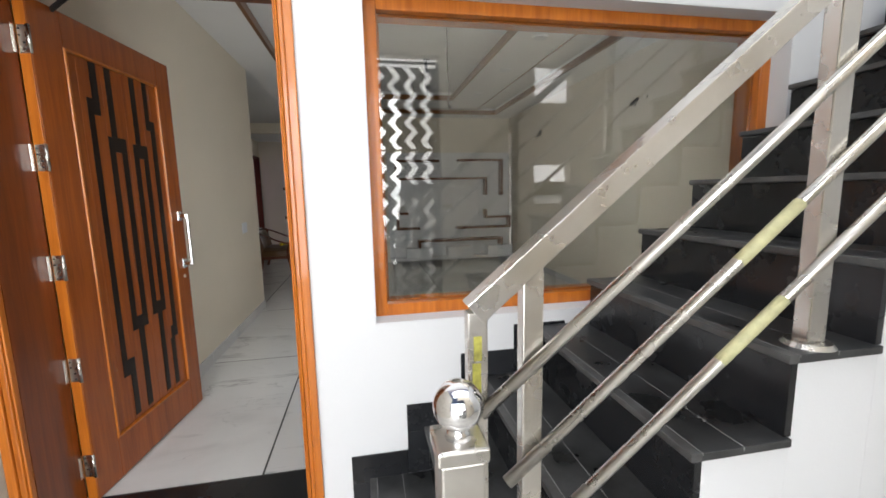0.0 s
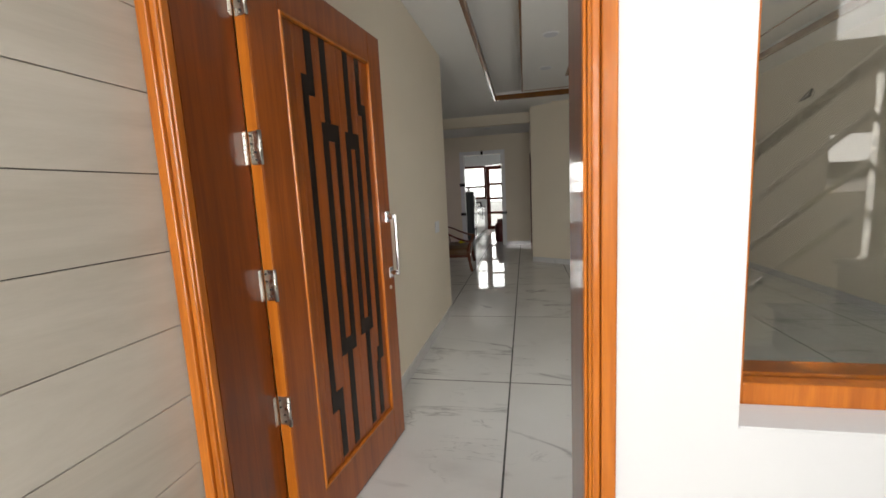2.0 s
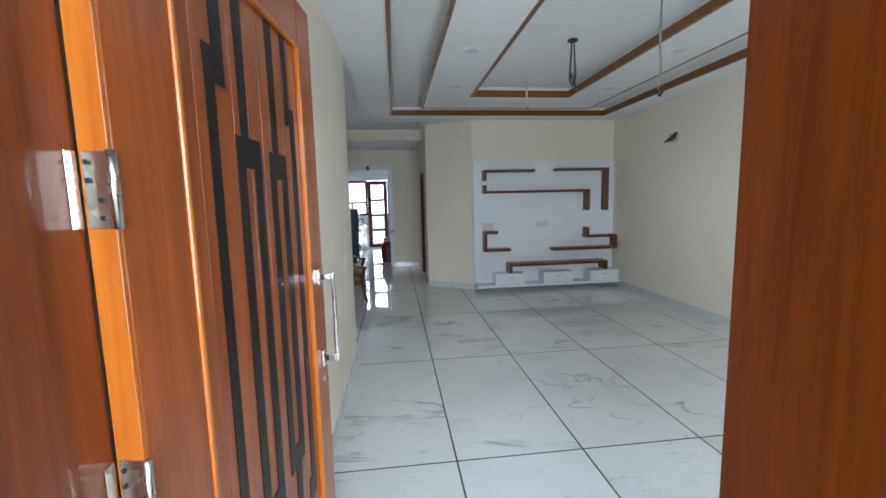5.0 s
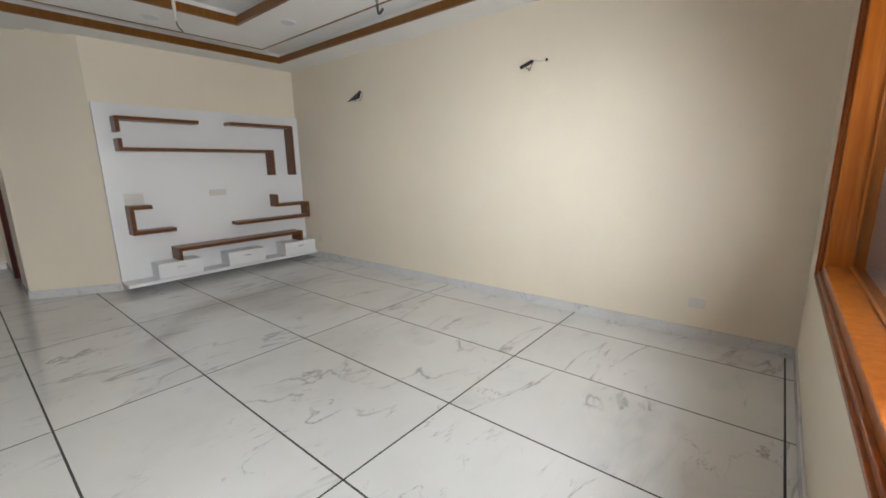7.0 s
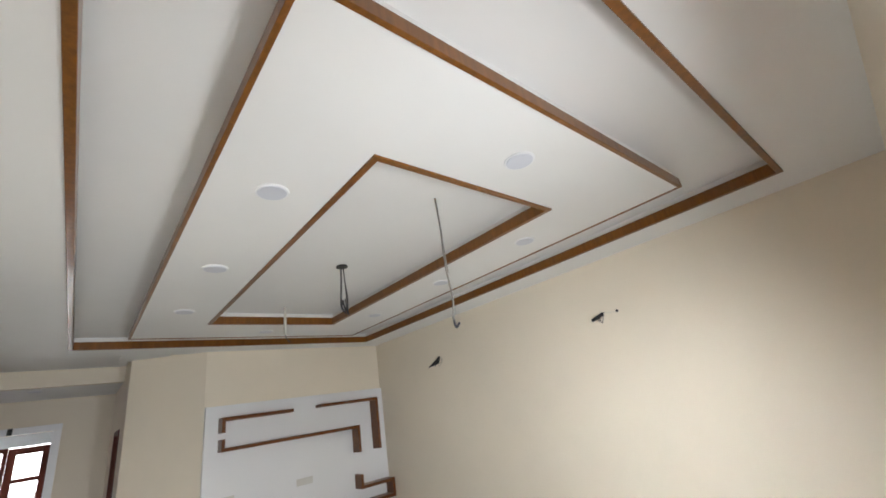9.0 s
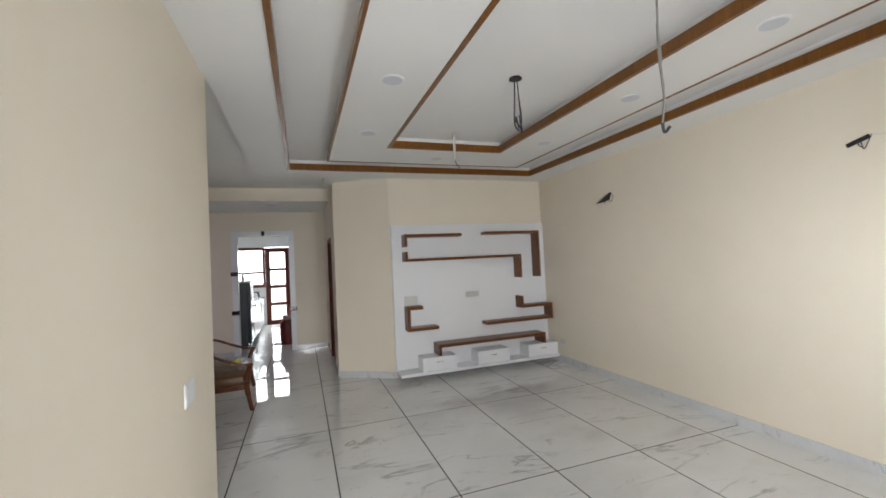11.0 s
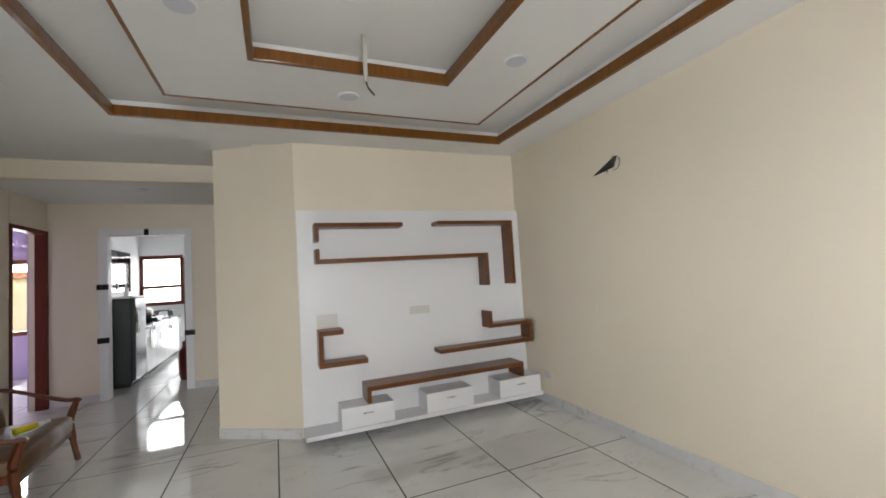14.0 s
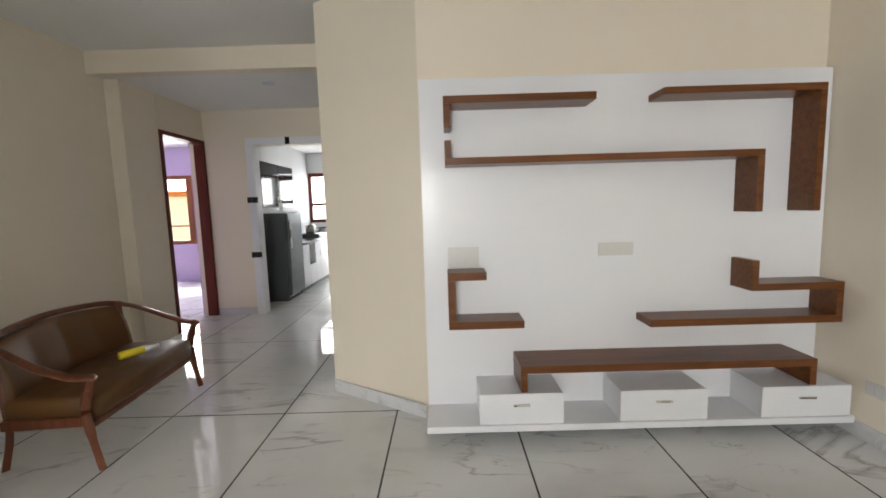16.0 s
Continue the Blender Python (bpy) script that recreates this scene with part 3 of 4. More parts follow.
for z0, xa, xb in ((1.015, 1.48, 1.64), (0.80, 1.45, 1.62)):
    part("film_sleeve", tube(bmesh.new(), (xa, RY - 0.004, rz_(xa, z0)), (xb, RY - 0.004, rz_(xb, z0)), 0.0150, sides=18), FILM_THIN, railing, "yellow protective film left on the rail", True)
part("film_scrap", boxes((0.847, 0.866, RY + 0.0105, RY + 0.0115, 0.99, 1.06), (0.85, 0.868, RY + 0.0105, RY + 0.0115, 1.065, 1.12)), FILM, railing, "torn yellow protective film")

# ---- television unit ----
def ux(x):
    return 1.09 + (x - 1.09) * 0.977


unit = thing("tv_unit", "white gloss wall unit with walnut shelves and low drawers", "tv unit", pose(0, 0, 0))
PF = 8.58
part("back_panel", boxes((1.09, 3.65, PF, TVY - 0.002, 0.10, 2.22), bevel=0.003), GLOSS_WHITE, unit)
SF, SB = 8.39, PF + 0.001


def shelf(*rows):
    for a, b, c, d in rows:
        part("shelf_board", boxes((ux(a), ux(b), SF, SB, c, d), bevel=0.002), SHELF, unit, "walnut shelf board")


shelf((1.245, 2.15, 2.025, 2.068), (1.245, 1.287, 1.89, 2.024))
shelf((2.55, 3.507, 2.04, 2.08), (3.467, 3.507, 1.346, 2.039))
shelf((1.247, 3.16, 1.676, 1.716), (1.247, 1.287, 1.717, 1.818), (3.12, 3.16, 1.35, 1.675))
shelf((1.244, 1.484, 0.985, 1.033), (1.244, 1.29, 0.731, 0.984), (1.244, 1.715, 0.682, 0.73))
shelf((3.12, 3.16, 0.872, 1.058), (3.1605, 3.69, 0.872, 0.915), (3.65, 3.69, 0.711, 0.871), (2.5, 3.69, 0.665, 0.71))
part("bench_top", boxes((ux(1.675), ux(3.48), 8.31, SB, 0.425, 0.47), bevel=0.002), SHELF, unit, "walnut bench top")
for a in (1.675, 3.44):
    part("bench_leg", boxes((ux(a), ux(a + 0.04), 8.31, SB, 0.309, 0.4245), bevel=0.002), SHELF, unit, "walnut bench leg")
part("base_shelf", boxes((1.09, 3.652, 8.29, SB, 0.075, 0.115), bevel=0.003), GLOSS_WHITE, unit)
for a, b in ((1.42, 1.93), (2.285, 2.81), (3.15, 3.685)):
    d = part("drawer", boxes((ux(a), ux(b), 8.318, SB, 0.1155, 0.305), bevel=0.002), GLOSS_WHITE, unit)
    f_ = part("drawer_front", boxes((ux(a) - 0.004, ux(b) + 0.004, 8.30, 8.3175, 0.118, 0.307), bevel=0.002), GLOSS_WHITE, d)
    c = (ux(a) + ux(b)) / 2
    part("handle", boxes((c - 0.05, c + 0.05, 8.285, 8.2995, 0.232, 0.244), bevel=0.003), STEEL, d)

# ---- switches and wall fittings ----
def plate(name, x0, x1, y0, y1, z0, z1, axis, label, modules=2, material=SWITCH):
    e = thing(name, label, "switch plate")
    part("cover", boxes((x0, x1, y0, y1, z0, z1), bevel=0.002), material, e)
    for k in range(modules):
        if axis == "y":
            w = (x1 - x0 - 0.02) / modules
            part("module", boxes((x0 + 0.011 + w * k, x0 + 0.009 + w * (k + 1), y0 - 0.003, y0 - 0.0003, z0 + 0.012, z1 - 0.012), bevel=0.001), material, e)
        else:
            w = (y1 - y0 - 0.02) / modules
            xx = (x0 - 0.003, x0 - 0.0003) if axis == "-x" else (x1 + 0.0003, x1 + 0.003)
            part("module", boxes((*xx, y0 + 0.011 + w * k, y0 + 0.009 + w * (k + 1), z0 + 0.012, z1 - 0.012), bevel=0.001), material, e)


plate("socket_plate", ux(2.24), ux(2.47), PF - 0.008, PF - 0.0005, 1.09, 1.175, "y", "grey multi-socket plate on the white tv panel", 5)
plate("socket_plate", ux(1.25), ux(1.455), PF - 0.008, PF - 0.0005, 1.036, 1.172, "y", "grey switch plate above the walnut shelf", 4)
plate("switch_plate", west_x(5.11) + 0.002, west_x(5.11) + 0.0105, 5.03, 5.20, 1.02, 1.135, "+x", "white two-module switch plate on the passage wall", 2, GLOSS_WHITE)
plate("socket_plate", RX - 0.008, RX - 0.0005, 2.84, 2.96, 0.26, 0.34, "-x", "small pale socket plate low on the cream wall", 2)
plate("socket_plate", RX - 0.008, RX - 0.0005, 8.14, 8.25, 0.28, 0.36, "-x", "small pale socket plate beside the tv unit", 2)


def wall_fitting(y, z, size, label):
    e = thing("wall_light_bracket", label, "wall bracket", pose(RX, y, z))
    bm = bmesh.new()
    if size > 0.9:
        bar(bm, (-0.012, 0.08, -0.02), (-0.012, -0.05, 0.02), 0.02, 0.03, 0.004)
    else:
        near = [bm.verts.new((-0.002, y, z)) for y, z in ((0.165, -0.052), (-0.085, -0.03), (-0.125, 0.062))]
        tip = [bm.verts.new((-0.03 if k else -0.012, y, z)) for k, (y, z) in enumerate(((0.16, -0.05), (-0.08, -0.018), (-0.118, 0.056)))]
        bm.faces.new(near)
        bm.faces.new(tip[::-1])
        for k in range(3):
            bm.faces.new((near[k], tip[k], tip[(k + 1) % 3], near[(k + 1) % 3]))
        bmesh.ops.recalc_face_normals(bm, faces=bm.faces)
        ring = [(-0.02, -0.10 - 0.07 * math.cos(a * math.pi / 9), 0.002 + 0.06 * math.sin(a * math.pi / 9)) for a in range(-5, 6)]
        part("wire", sweep(bmesh.new(), ring, 0.0028, 6), WIRE, e)
    part("bracket", bm, DARK, e)
    part("wire", sweep(bmesh.new(), curve_points([(-0.01, -0.06 * size, 0.03), (-0.03, -0.05 * size, -0.02), (-0.022, -0.02, -0.065), (-0.012, 0.0, -0.01)]), 0.003, 6), WIRE, e)
    part("wire", sweep(bmesh.new(), curve_points([(-0.01, 0.02, 0.0), (-0.04, 0.0, -0.035), (-0.05, -0.02, -0.055)]), 0.003, 6), WIRE, e)
    if size > 0.9:
        part("wire", sweep(bmesh.new(), curve_points([(-0.012, -0.06, 0.03), (-0.02, -0.12, 0.01), (-0.01, -0.18, 0.012)]), 0.0025, 6), WIRE_WHITE, e)
        part("hole_cap", tube(bmesh.new(), (-0.004, -0.19, 0.012), (-0.001, -0.19, 0.012), 0.014, sides=12), DARK, e)


wall_fitting(4.49, 2.385, 1.0, "dark bare wall light bracket with loose wires")
wall_fitting(7.10, 2.385, 0.75, "small dark wall light bracket with a loose wire")

# ---- hanging wires for pendant lamps ----
RZ = CZ + 0.12


def pendant(x, y, kind):
    e = thing("pendant_wire", {"hook": "black ceiling hook with looped hanging wires", "long": "long pale wire hanging from the ceiling recess", "short": "short white conduit hanging from the ceiling recess"}[kind], "hanging wire", pose(x, y, RZ))
    if kind == "hook":
        part("ceiling_rose", tube(bmesh.new(), (0, 0, -0.012), (0, 0, 0), 0.05, 0.045, 20), DARK, e)
        for k in range(4):
            a = k * 1.7
            pts = curve_points([(0.012 * math.cos(a), 0.012 * math.sin(a), -0.01), (0.02 * math.cos(a), 0.02 * math.sin(a), -0.14), (0.035 * math.cos(a), 0.035 * math.sin(a), -0.30 - 0.03 * k), (0.02, 0.03 * math.sin(a), -0.37 - 0.02 * k), (-0.01, 0.04 * math.cos(a), -0.30)])
            part("wire", sweep(bmesh.new(), pts, 0.0045, 6), WIRE, e, "", True)
    elif kind == "long":
        part("wire", sweep(bmesh.new(), curve_points([(0, 0, 0), (0.006, 0, -0.22), (0.004, 0.005, -0.45), (0.015, 0, -0.66), (0.005, 0.01, -0.78)]), 0.006, 7), WIRE_GREY, e, "", True)
        part("connector", tube(bmesh.new(), (0.004, 0.002, -0.32), (0.008, 0.002, -0.50), 0.0075, sides=10), WIRE_GREY, e)
        part("wire_end", sweep(bmesh.new(), curve_points([(0.005, 0.01, -0.76), (0.02, 0.015, -0.82), (0.03, -0.01, -0.80)]), 0.007, 7), WIRE, e)
    else:
        part("conduit", tube(bmesh.new(), (0, 0, -0.30), (0, 0, 0), 0.014, sides=14), WIRE_WHITE, e, "", True)
        part("wire_end", sweep(bmesh.new(), curve_points([(0, 0, -0.28), (0.01, 0, -0.33), (0.05, 0, -0.38)]), 0.006, 6), WIRE, e)


pendant(1.445, 4.17, "long")
pendant(1.445, 5.46, "hook")
pendant(1.445, 6.80, "short")
for lx, ly, lz in ((-0.606, 10.48, 2.80), (-1.52, 8.75, 3.0)):
    e = thing("ceiling_light", "round flush ceiling light, switched off", "ceiling light", pose(lx, ly, lz), "flush ceiling lights")
    part("rim", tube(bmesh.new(), (0, 0, -0.006), (0, 0, 0.002), 0.078, 0.082, 32), GLOSS_WHITE, e)
    part("diffuser", tube(bmesh.new(), (0, 0, -0.009), (0, 0, -0.004), 0.068, 0.07, 32), LIGHT_DISC, e)

# ---- sofa ----
sofa = thing("sofa", "small brown leather two-seat sofa with curved dark wooden arms", "sofa", pose(-0.80, 8.15, 0, 0, 0, 4.5))
SL = 1.09
bm = bmesh.new()
box(bm, -0.50, 0.015, 0.03, SL - 0.03, 0.27, 0.41, bevel=0.035)
for v in bm.verts:
    if v.co.z > 0.36:
        v.co.z += 0.022 * math.sin(math.pi * (v.co.y / SL)) + 0.008
part("seat", bm, LEATHER, sofa, "brown leather seat", True)
bm = bmesh.new()
NU, NV = 40, 12
grid = []
for i in range(NU + 1):
    u = i / NU
    row = []
    for j in range(NV + 1):
        v = j / NV
        puff = 0.035 * math.sin(math.pi * v) ** 0.6 * (0.75 + 0.25 * abs(math.sin(math.pi * 4 * u)))
        bow = 0.07 * (2 * u - 1) ** 2
        row.append(bm.verts.new((-0.505 - 0.085 * v + bow + puff, 0.05 + (SL - 0.10) * u, 0.39 + v * (0.335 + 0.035 * math.sin(math.pi * u)))))
    grid.append(row)
back = [[bm.verts.new((p.co.x - 0.055 - (0.03 if 0 < j < NV else 0), p.co.y, p.co.z)) for j, p in enumerate(r)] for r in grid]
for i in range(NU):
    for j in range(NV):
        bm.faces.new((grid[i][j], grid[i + 1][j], grid[i + 1][j + 1], grid[i][j + 1]))
        bm.faces.new((back[i][j], back[i][j + 1], back[i + 1][j + 1], back[i + 1][j]))
    bm.faces.new((grid[i][NV], grid[i + 1][NV], back[i + 1][NV], back[i][NV]))
    bm.faces.new((grid[i][0], back[i][0], back[i + 1][0], grid[i + 1][0]))
for i in (0, NU):
    for j in range(NV):
        f4 = (grid[i][j], grid[i][j + 1], back[i][j + 1], back[i][j])
        bm.faces.new(f4 if i == 0 else f4[::-1])
bmesh.ops.recalc_face_normals(bm, faces=bm.faces)
part("backrest", bm, LEATHER, sofa, "pleated brown leather backrest", True)
part("back_rail", sweep(bmesh.new(), curve_points([(-0.50, 0.03, 0.735), (-0.585, 0.16, 0.765), (-0.625, SL / 2, 0.79), (-0.585, SL - 0.16, 0.765), (-0.50, SL - 0.03, 0.735)], 8), 0.026, 12, 0.8), SOFA_WOOD, sofa, "", True)
for y, s in ((0.0, 1), (SL, -1)):
    part("armrest", sweep(bmesh.new(), curve_points([(-0.515, y + 0.04 * s, 0.738), (-0.40, y + 0.005 * s, 0.70), (-0.22, y - 0.02 * s, 0.615), (-0.06, y - 0.02 * s, 0.555), (0.03, y - 0.005 * s, 0.545), (0.05, y, 0.525)], 7), [0.026] * 14 + [0.029] * 12 + [0.032] * 9 + [0.018], 12, 0.62), SOFA_WOOD, sofa, "curved dark wooden arm", True)
    part("leg", sweep(bmesh.new(), curve_points([(0.03, y, 0.55), (0.005, y, 0.47), (-0.02, y, 0.36), (0.0, y, 0.18), (0.035, y, 0.0)], 6), [0.026] * 6 + [0.03] * 12 + [0.024] * 7, 4, 1.0), SOFA_WOOD, sofa)
    part("leg", sweep(bmesh.new(), curve_points([(-0.51, y + 0.05 * s, 0.74), (-0.49, y + 0.05 * s, 0.42), (-0.48, y + 0.05 * s, 0.22), (-0.53, y + 0.05 * s, 0.0)], 6), 0.024, 4, 1.0), SOFA_WOOD, sofa)
    part("side_rail", boxes((-0.48, -0.01, y - 0.012 + 0.012 * s, y + 0.012 + 0.012 * s, 0.255, 0.31), bevel=0.004), SOFA_WOOD, sofa)
part("front_rail", boxes((-0.03, 0.0, 0.03, SL - 0.03, 0.235, 0.275), bevel=0.006), SOFA_WOOD, sofa)
bottle = thing("bottle", "yellow labelled clear bottle lying on the sofa seat", "bottle", pose(-1.0, 8.78, 0.469, 0, 0, 60))
part("body", tube(bmesh.new(), (-0.10, 0, 0), (0.05, 0, 0), 0.028, sides=20), YELLOW, bottle, "yellow wrapper", True)
part("shoulder", tube(bmesh.new(), (0.0505, 0, 0), (0.13, 0, 0), 0.027, 0.013, 20), CLEAR, bottle, "", True)
part("cap", tube(bmesh.new(), (0.1305, 0, 0), (0.15, 0, 0), 0.015, sides=16), GLOSS_WHITE, bottle, "", True)

# ---- doors inside ----
def lining(name, label, axis, a0, a1, b0, b1, top, w, material, proud=0.015):
    """Frame round an opening that runs a0..a1 along the wall, through its thickness b0..b1."""
    e = thing(name, label, "door frame", kind="structure")

    def bx(p0, p1, q0, q1, z0, z1):
        return boxes((p0, p1, q0, q1, z0, z1) if axis == "x" else (q0, q1, p0, p1, z0, z1), bevel=0.003)

    part("jamb", bx(a0, a0 + w, b0 - proud, b1 + proud, 0.0, top), material, e)
    part("jamb", bx(a1 - w, a1, b0 - proud, b1 + proud, 0.0, top), material, e)
    part("head", bx(a0 + w, a1 - w, b0 - proud, b1 + proud, top - w, top), material, e)
    return e


MAROON = wood("maroon_door_wood", (0.085, 0.013, 0.006), (0.15, 0.025, 0.010), 0.5, 0.05)
lining("bedroom_door_frame", "dark red-brown wooden bedroom door frame", "y", 10.72, BY - 0.002, -2.105, -2.0, 2.405, 0.05, MAROON, 0.012)
lining("corridor_door_frame", "dark red-brown wooden corridor door frame", "y", 9.752, 10.648, 0.33, 0.49, 2.148, 0.06, MAROON)
d2 = thing("corridor_door", "closed dark brown corridor door", "door")
part("leaf", boxes((0.40, 0.44, 9.813, 10.587, 0.01, 2.085), bevel=0.003), MAROON, d2)
part("handle", tube(bmesh.new(), (0.36, 9.88, 1.0), (0.36, 9.99, 1.0), 0.009), STEEL, d2)
surround = thing("kitchen_door_surround", "white tiled surround of the kitchen opening with black accent tiles", "door frame", kind="structure")
SW = 0.095
for x0 in (KL - SW, KR):
    zs = [0.0, 0.80, 0.88, 1.555, 1.635, KT] if x0 < KL else [0.0, 0.80, 0.88, KT]
    for k, (z0, z1) in enumerate(zip(zs, zs[1:])):
        part("accent_tile" if k % 2 else "surround_tile", boxes((x0 - (0.02 if k % 2 else 0), x0 + SW + (0.02 if k % 2 else 0), BY - (0.03 if k % 2 else 0.018), BY - 0.001, z0 + 0.0015, z1 - 0.0015), bevel=0.002), GRANITE if k % 2 else GLOSS_WHITE, surround)
cx = (KL + KR) / 2
for x0, x1, m_ in ((KL - SW, cx - 0.03, GLOSS_WHITE), (cx - 0.028, cx + 0.028, GRANITE), (cx + 0.03, KR + SW, GLOSS_WHITE)):
    part("head_tile", boxes((x0, x1, BY - (0.018 if m_ == GLOSS_WHITE else 0.03), BY - 0.001, KT + 0.0015, KT + SW), bevel=0.002), m_, surround)
for x0, x1 in ((KL - 0.001, KL + 0.008), (KR - 0.008, KR + 0.001)):
    part("reveal_tile", boxes((x0, x1, BY - 0.001, BY + 0.151, 0.0, KT), bevel=0.001), GLOSS_WHITE, surround)

# ---- kitchen ----
KX0, KX1, KY1 = -2.08, 0.5, 16.0
WX0, WX1, WZ0, WZ1 = -2.07, -1.185, 1.12, 2.32
EX0, EX1, EZ1 = -1.18, -0.50, 2.30
VX0, VX1 = -0.49, -0.06
structure("wall_kitchen_west", boxes((KX0 - 0.1, KX0, BY + 0.15, 16.2, -0.1, 3.0)), OUTER_WHITE, "white kitchen side wall", "wall")
structure("wall_kitchen_east", boxes((KX1, KX1 + 0.1, BY + 0.15, 16.2, -0.1, 3.0)), OUTER_WHITE, "white kitchen side wall", "wall")
structure("wall_kitchen_north", boxes((VX1, KX1, KY1, 16.2, -0.1, 3.0), (KX0, VX1, KY1, 16.2, WZ1, 3.0), (KX0, EX0, KY1, 16.2, -0.1, WZ0), (EX1, VX1, KY1, 16.2, -0.1, WZ0)), OUTER_WHITE, "white kitchen back wall", "wall")
structure("ceiling_kitchen", boxes((KX0 - 0.1, KX1 + 0.1, BY + 0.15, 16.2, 2.8, 3.0)), WHITE, "white kitchen ceiling", "ceiling")
for nm, lb, xa, xb in (("window_2", "brown wooden kitchen window with two rows of panes", WX0, WX1), ("window_4", "narrow brown wooden window beside the kitchen back door", VX0, VX1)):
    w2 = thing(nm, lb, "window", kind="structure")
    for a in ((xa, xa + 0.07, WZ0, WZ1), (xb - 0.07, xb, WZ0, WZ1), (xa + 0.071, xb - 0.071, WZ0, WZ0 + 0.09), (xa + 0.071, xb - 0.071, WZ1 - 0.09, WZ1), (xa + 0.071, xb - 0.071, 1.53, 1.60)):
        part("window_frame", boxes((a[0], a[1], KY1 + 0.02, KY1 + 0.09, a[2], a[3]), bevel=0.003), MAROON, w2)
    for z0, z1 in ((WZ0 + 0.09, 1.53), (1.60, WZ1 - 0.09)):
        part("pane", boxes((xa + 0.07, xb - 0.07, KY1 + 0.05, KY1 + 0.054, z0, z1)), CLEAR_GLASS, w2).visible_shadow = False
d4 = thing("kitchen_door", "brown wooden kitchen back door with four glass panes", "door")
part("stile", boxes((EX0, EX0 + 0.135, KY1 + 0.03, KY1 + 0.08, 0.0, EZ1), bevel=0.003), MAROON, d4)
part("stile", boxes((EX1 - 0.13, EX1, KY1 + 0.03, KY1 + 0.08, 0.0, EZ1), bevel=0.003), MAROON, d4)
zs = [0.0, 0.13, 0.565, 0.65, 1.085, 1.17, 1.60, 1.685, 2.16, EZ1]
for z0, z1 in zip(zs[::2], zs[1::2]):
    part("rail", boxes((EX0 + 0.136, EX1 - 0.131, KY1 + 0.03, KY1 + 0.08, z0, z1), bevel=0.003), MAROON, d4)
for z0, z1 in zip(zs[1::2], zs[2::2]):
    part("pane", boxes((EX0 + 0.135, EX1 - 0.13, KY1 + 0.05, KY1 + 0.054, z0, z1)), CLEAR_GLASS, d4).visible_shadow = False
fridge = thing("fridge", "dark grey single-door fridge", "fridge", pose(0, 0, 0))
part("body", boxes((-1.80, -1.26, 12.30, 12.90, 0.05, 1.40), bevel=0.015), FRIDGE, fridge)
fd = part("door", boxes((-1.257, -1.20, 12.30, 12.90, 0.10, 1.395), bevel=0.015), FRIDGE, fridge)
part("handle", boxes((-1.199, -1.17, 12.34, 12.365, 0.85, 1.25), bevel=0.006), STEEL, fd)
part("foot", boxes((-1.78, -1.28, 12.32, 12.88, 0.0, 0.0495)), DARK, fridge)
box_ = lone("cloth_cover", boxes((-1.82, -1.22, 12.28, 12.92, 1.401, 1.43), bevel=0.01), GLOSS_WHITE, "white cloth cover on the fridge top", "cover")
jar = thing("bottle", "small white bottle on the fridge", "bottle", pose(-1.35, 12.45, 1.43))
part("body", tube(bmesh.new(), (0, 0, 0), (0, 0, 0.13), 0.03, sides=16), GLOSS_WHITE, jar, "", True)
part("cap", tube(bmesh.new(), (0, 0, 0.1301), (0, 0, 0.19), 0.018, 0.01, 16), GLOSS_WHITE, jar, "", True)
for k in range(4):
    y0 = 12.96 + 0.66 * k
    c_ = thing("base_cabinet", "white base cabinet with dark recess and drawer", "cabinet", pose(0, 0, 0), "kitchen base cabinets")
    part("body", boxes((-1.85, -1.24, y0, y0 + 0.655, 0.08, 0.83)), GLOSS_WHITE, c_)
    dd = part("door", boxes((-1.239, -1.22, y0 + 0.004, y0 + 0.32, 0.09, 0.82), bevel=0.002), GLOSS_WHITE, c_)
    part("handle", boxes((-1.2195, -1.205, y0 + 0.27, y0 + 0.285, 0.55, 0.68), bevel=0.003), STEEL, dd)
    part("drawer_front", boxes((-1.239, -1.22, y0 + 0.33, y0 + 0.65, 0.45, 0.82), bevel=0.002), GRANITE if k % 2 == 0 else GLOSS_WHITE, c_)
    part("drawer_front", boxes((-1.239, -1.22, y0 + 0.33, y0 + 0.65, 0.09, 0.44), bevel=0.002), GLOSS_WHITE, c_)
    part("plinth", boxes((-1.83, -1.28, y0, y0 + 0.655, 0.0, 0.0795)), DARK, c_)
lone("worktop", boxes((-2.078, -1.20, 12.95, 15.62, 0.832, 0.872), bevel=0.004), GRANITE, "black granite kitchen worktop", "worktop")
BLACK_GLASS = mat("black_glass", (0.004, 0.004, 0.005), 0.08)
uc = thing("wall_cabinet", "black framed wall cabinet with glass doors", "cabinet")
part("body", boxes((-2.078, -1.72, 12.6, 14.0, 1.50, 2.25)), DARK, uc)
for y0 in (12.61, 13.31):
    g_ = part("door", boxes((-1.719, -1.70, y0, y0 + 0.68, 1.505, 2.245), bevel=0.002), BLACK_GLASS, uc, "black glass door")
    part("handle", boxes((-1.6995, -1.685, y0 + 0.6, y0 + 0.615, 1.55, 1.68), bevel=0.003), STEEL, g_)
stove = thing("gas_stove", "dark gas stove on the worktop", "stove")
part("body", boxes((-1.80, -1.35, 14.3, 14.95, 0.873, 0.95), bevel=0.01), FRIDGE, stove)
for y in (14.47, 14.78):
    part("burner", tube(bmesh.new(), (-1.57, y, 0.951), (-1.57, y, 0.985), 0.09, 0.08, 20), DARK, stove)
pot = thing("cooking_pot", "steel cooking pot on the stove", "pot", pose(-1.57, 14.47, 0.986))
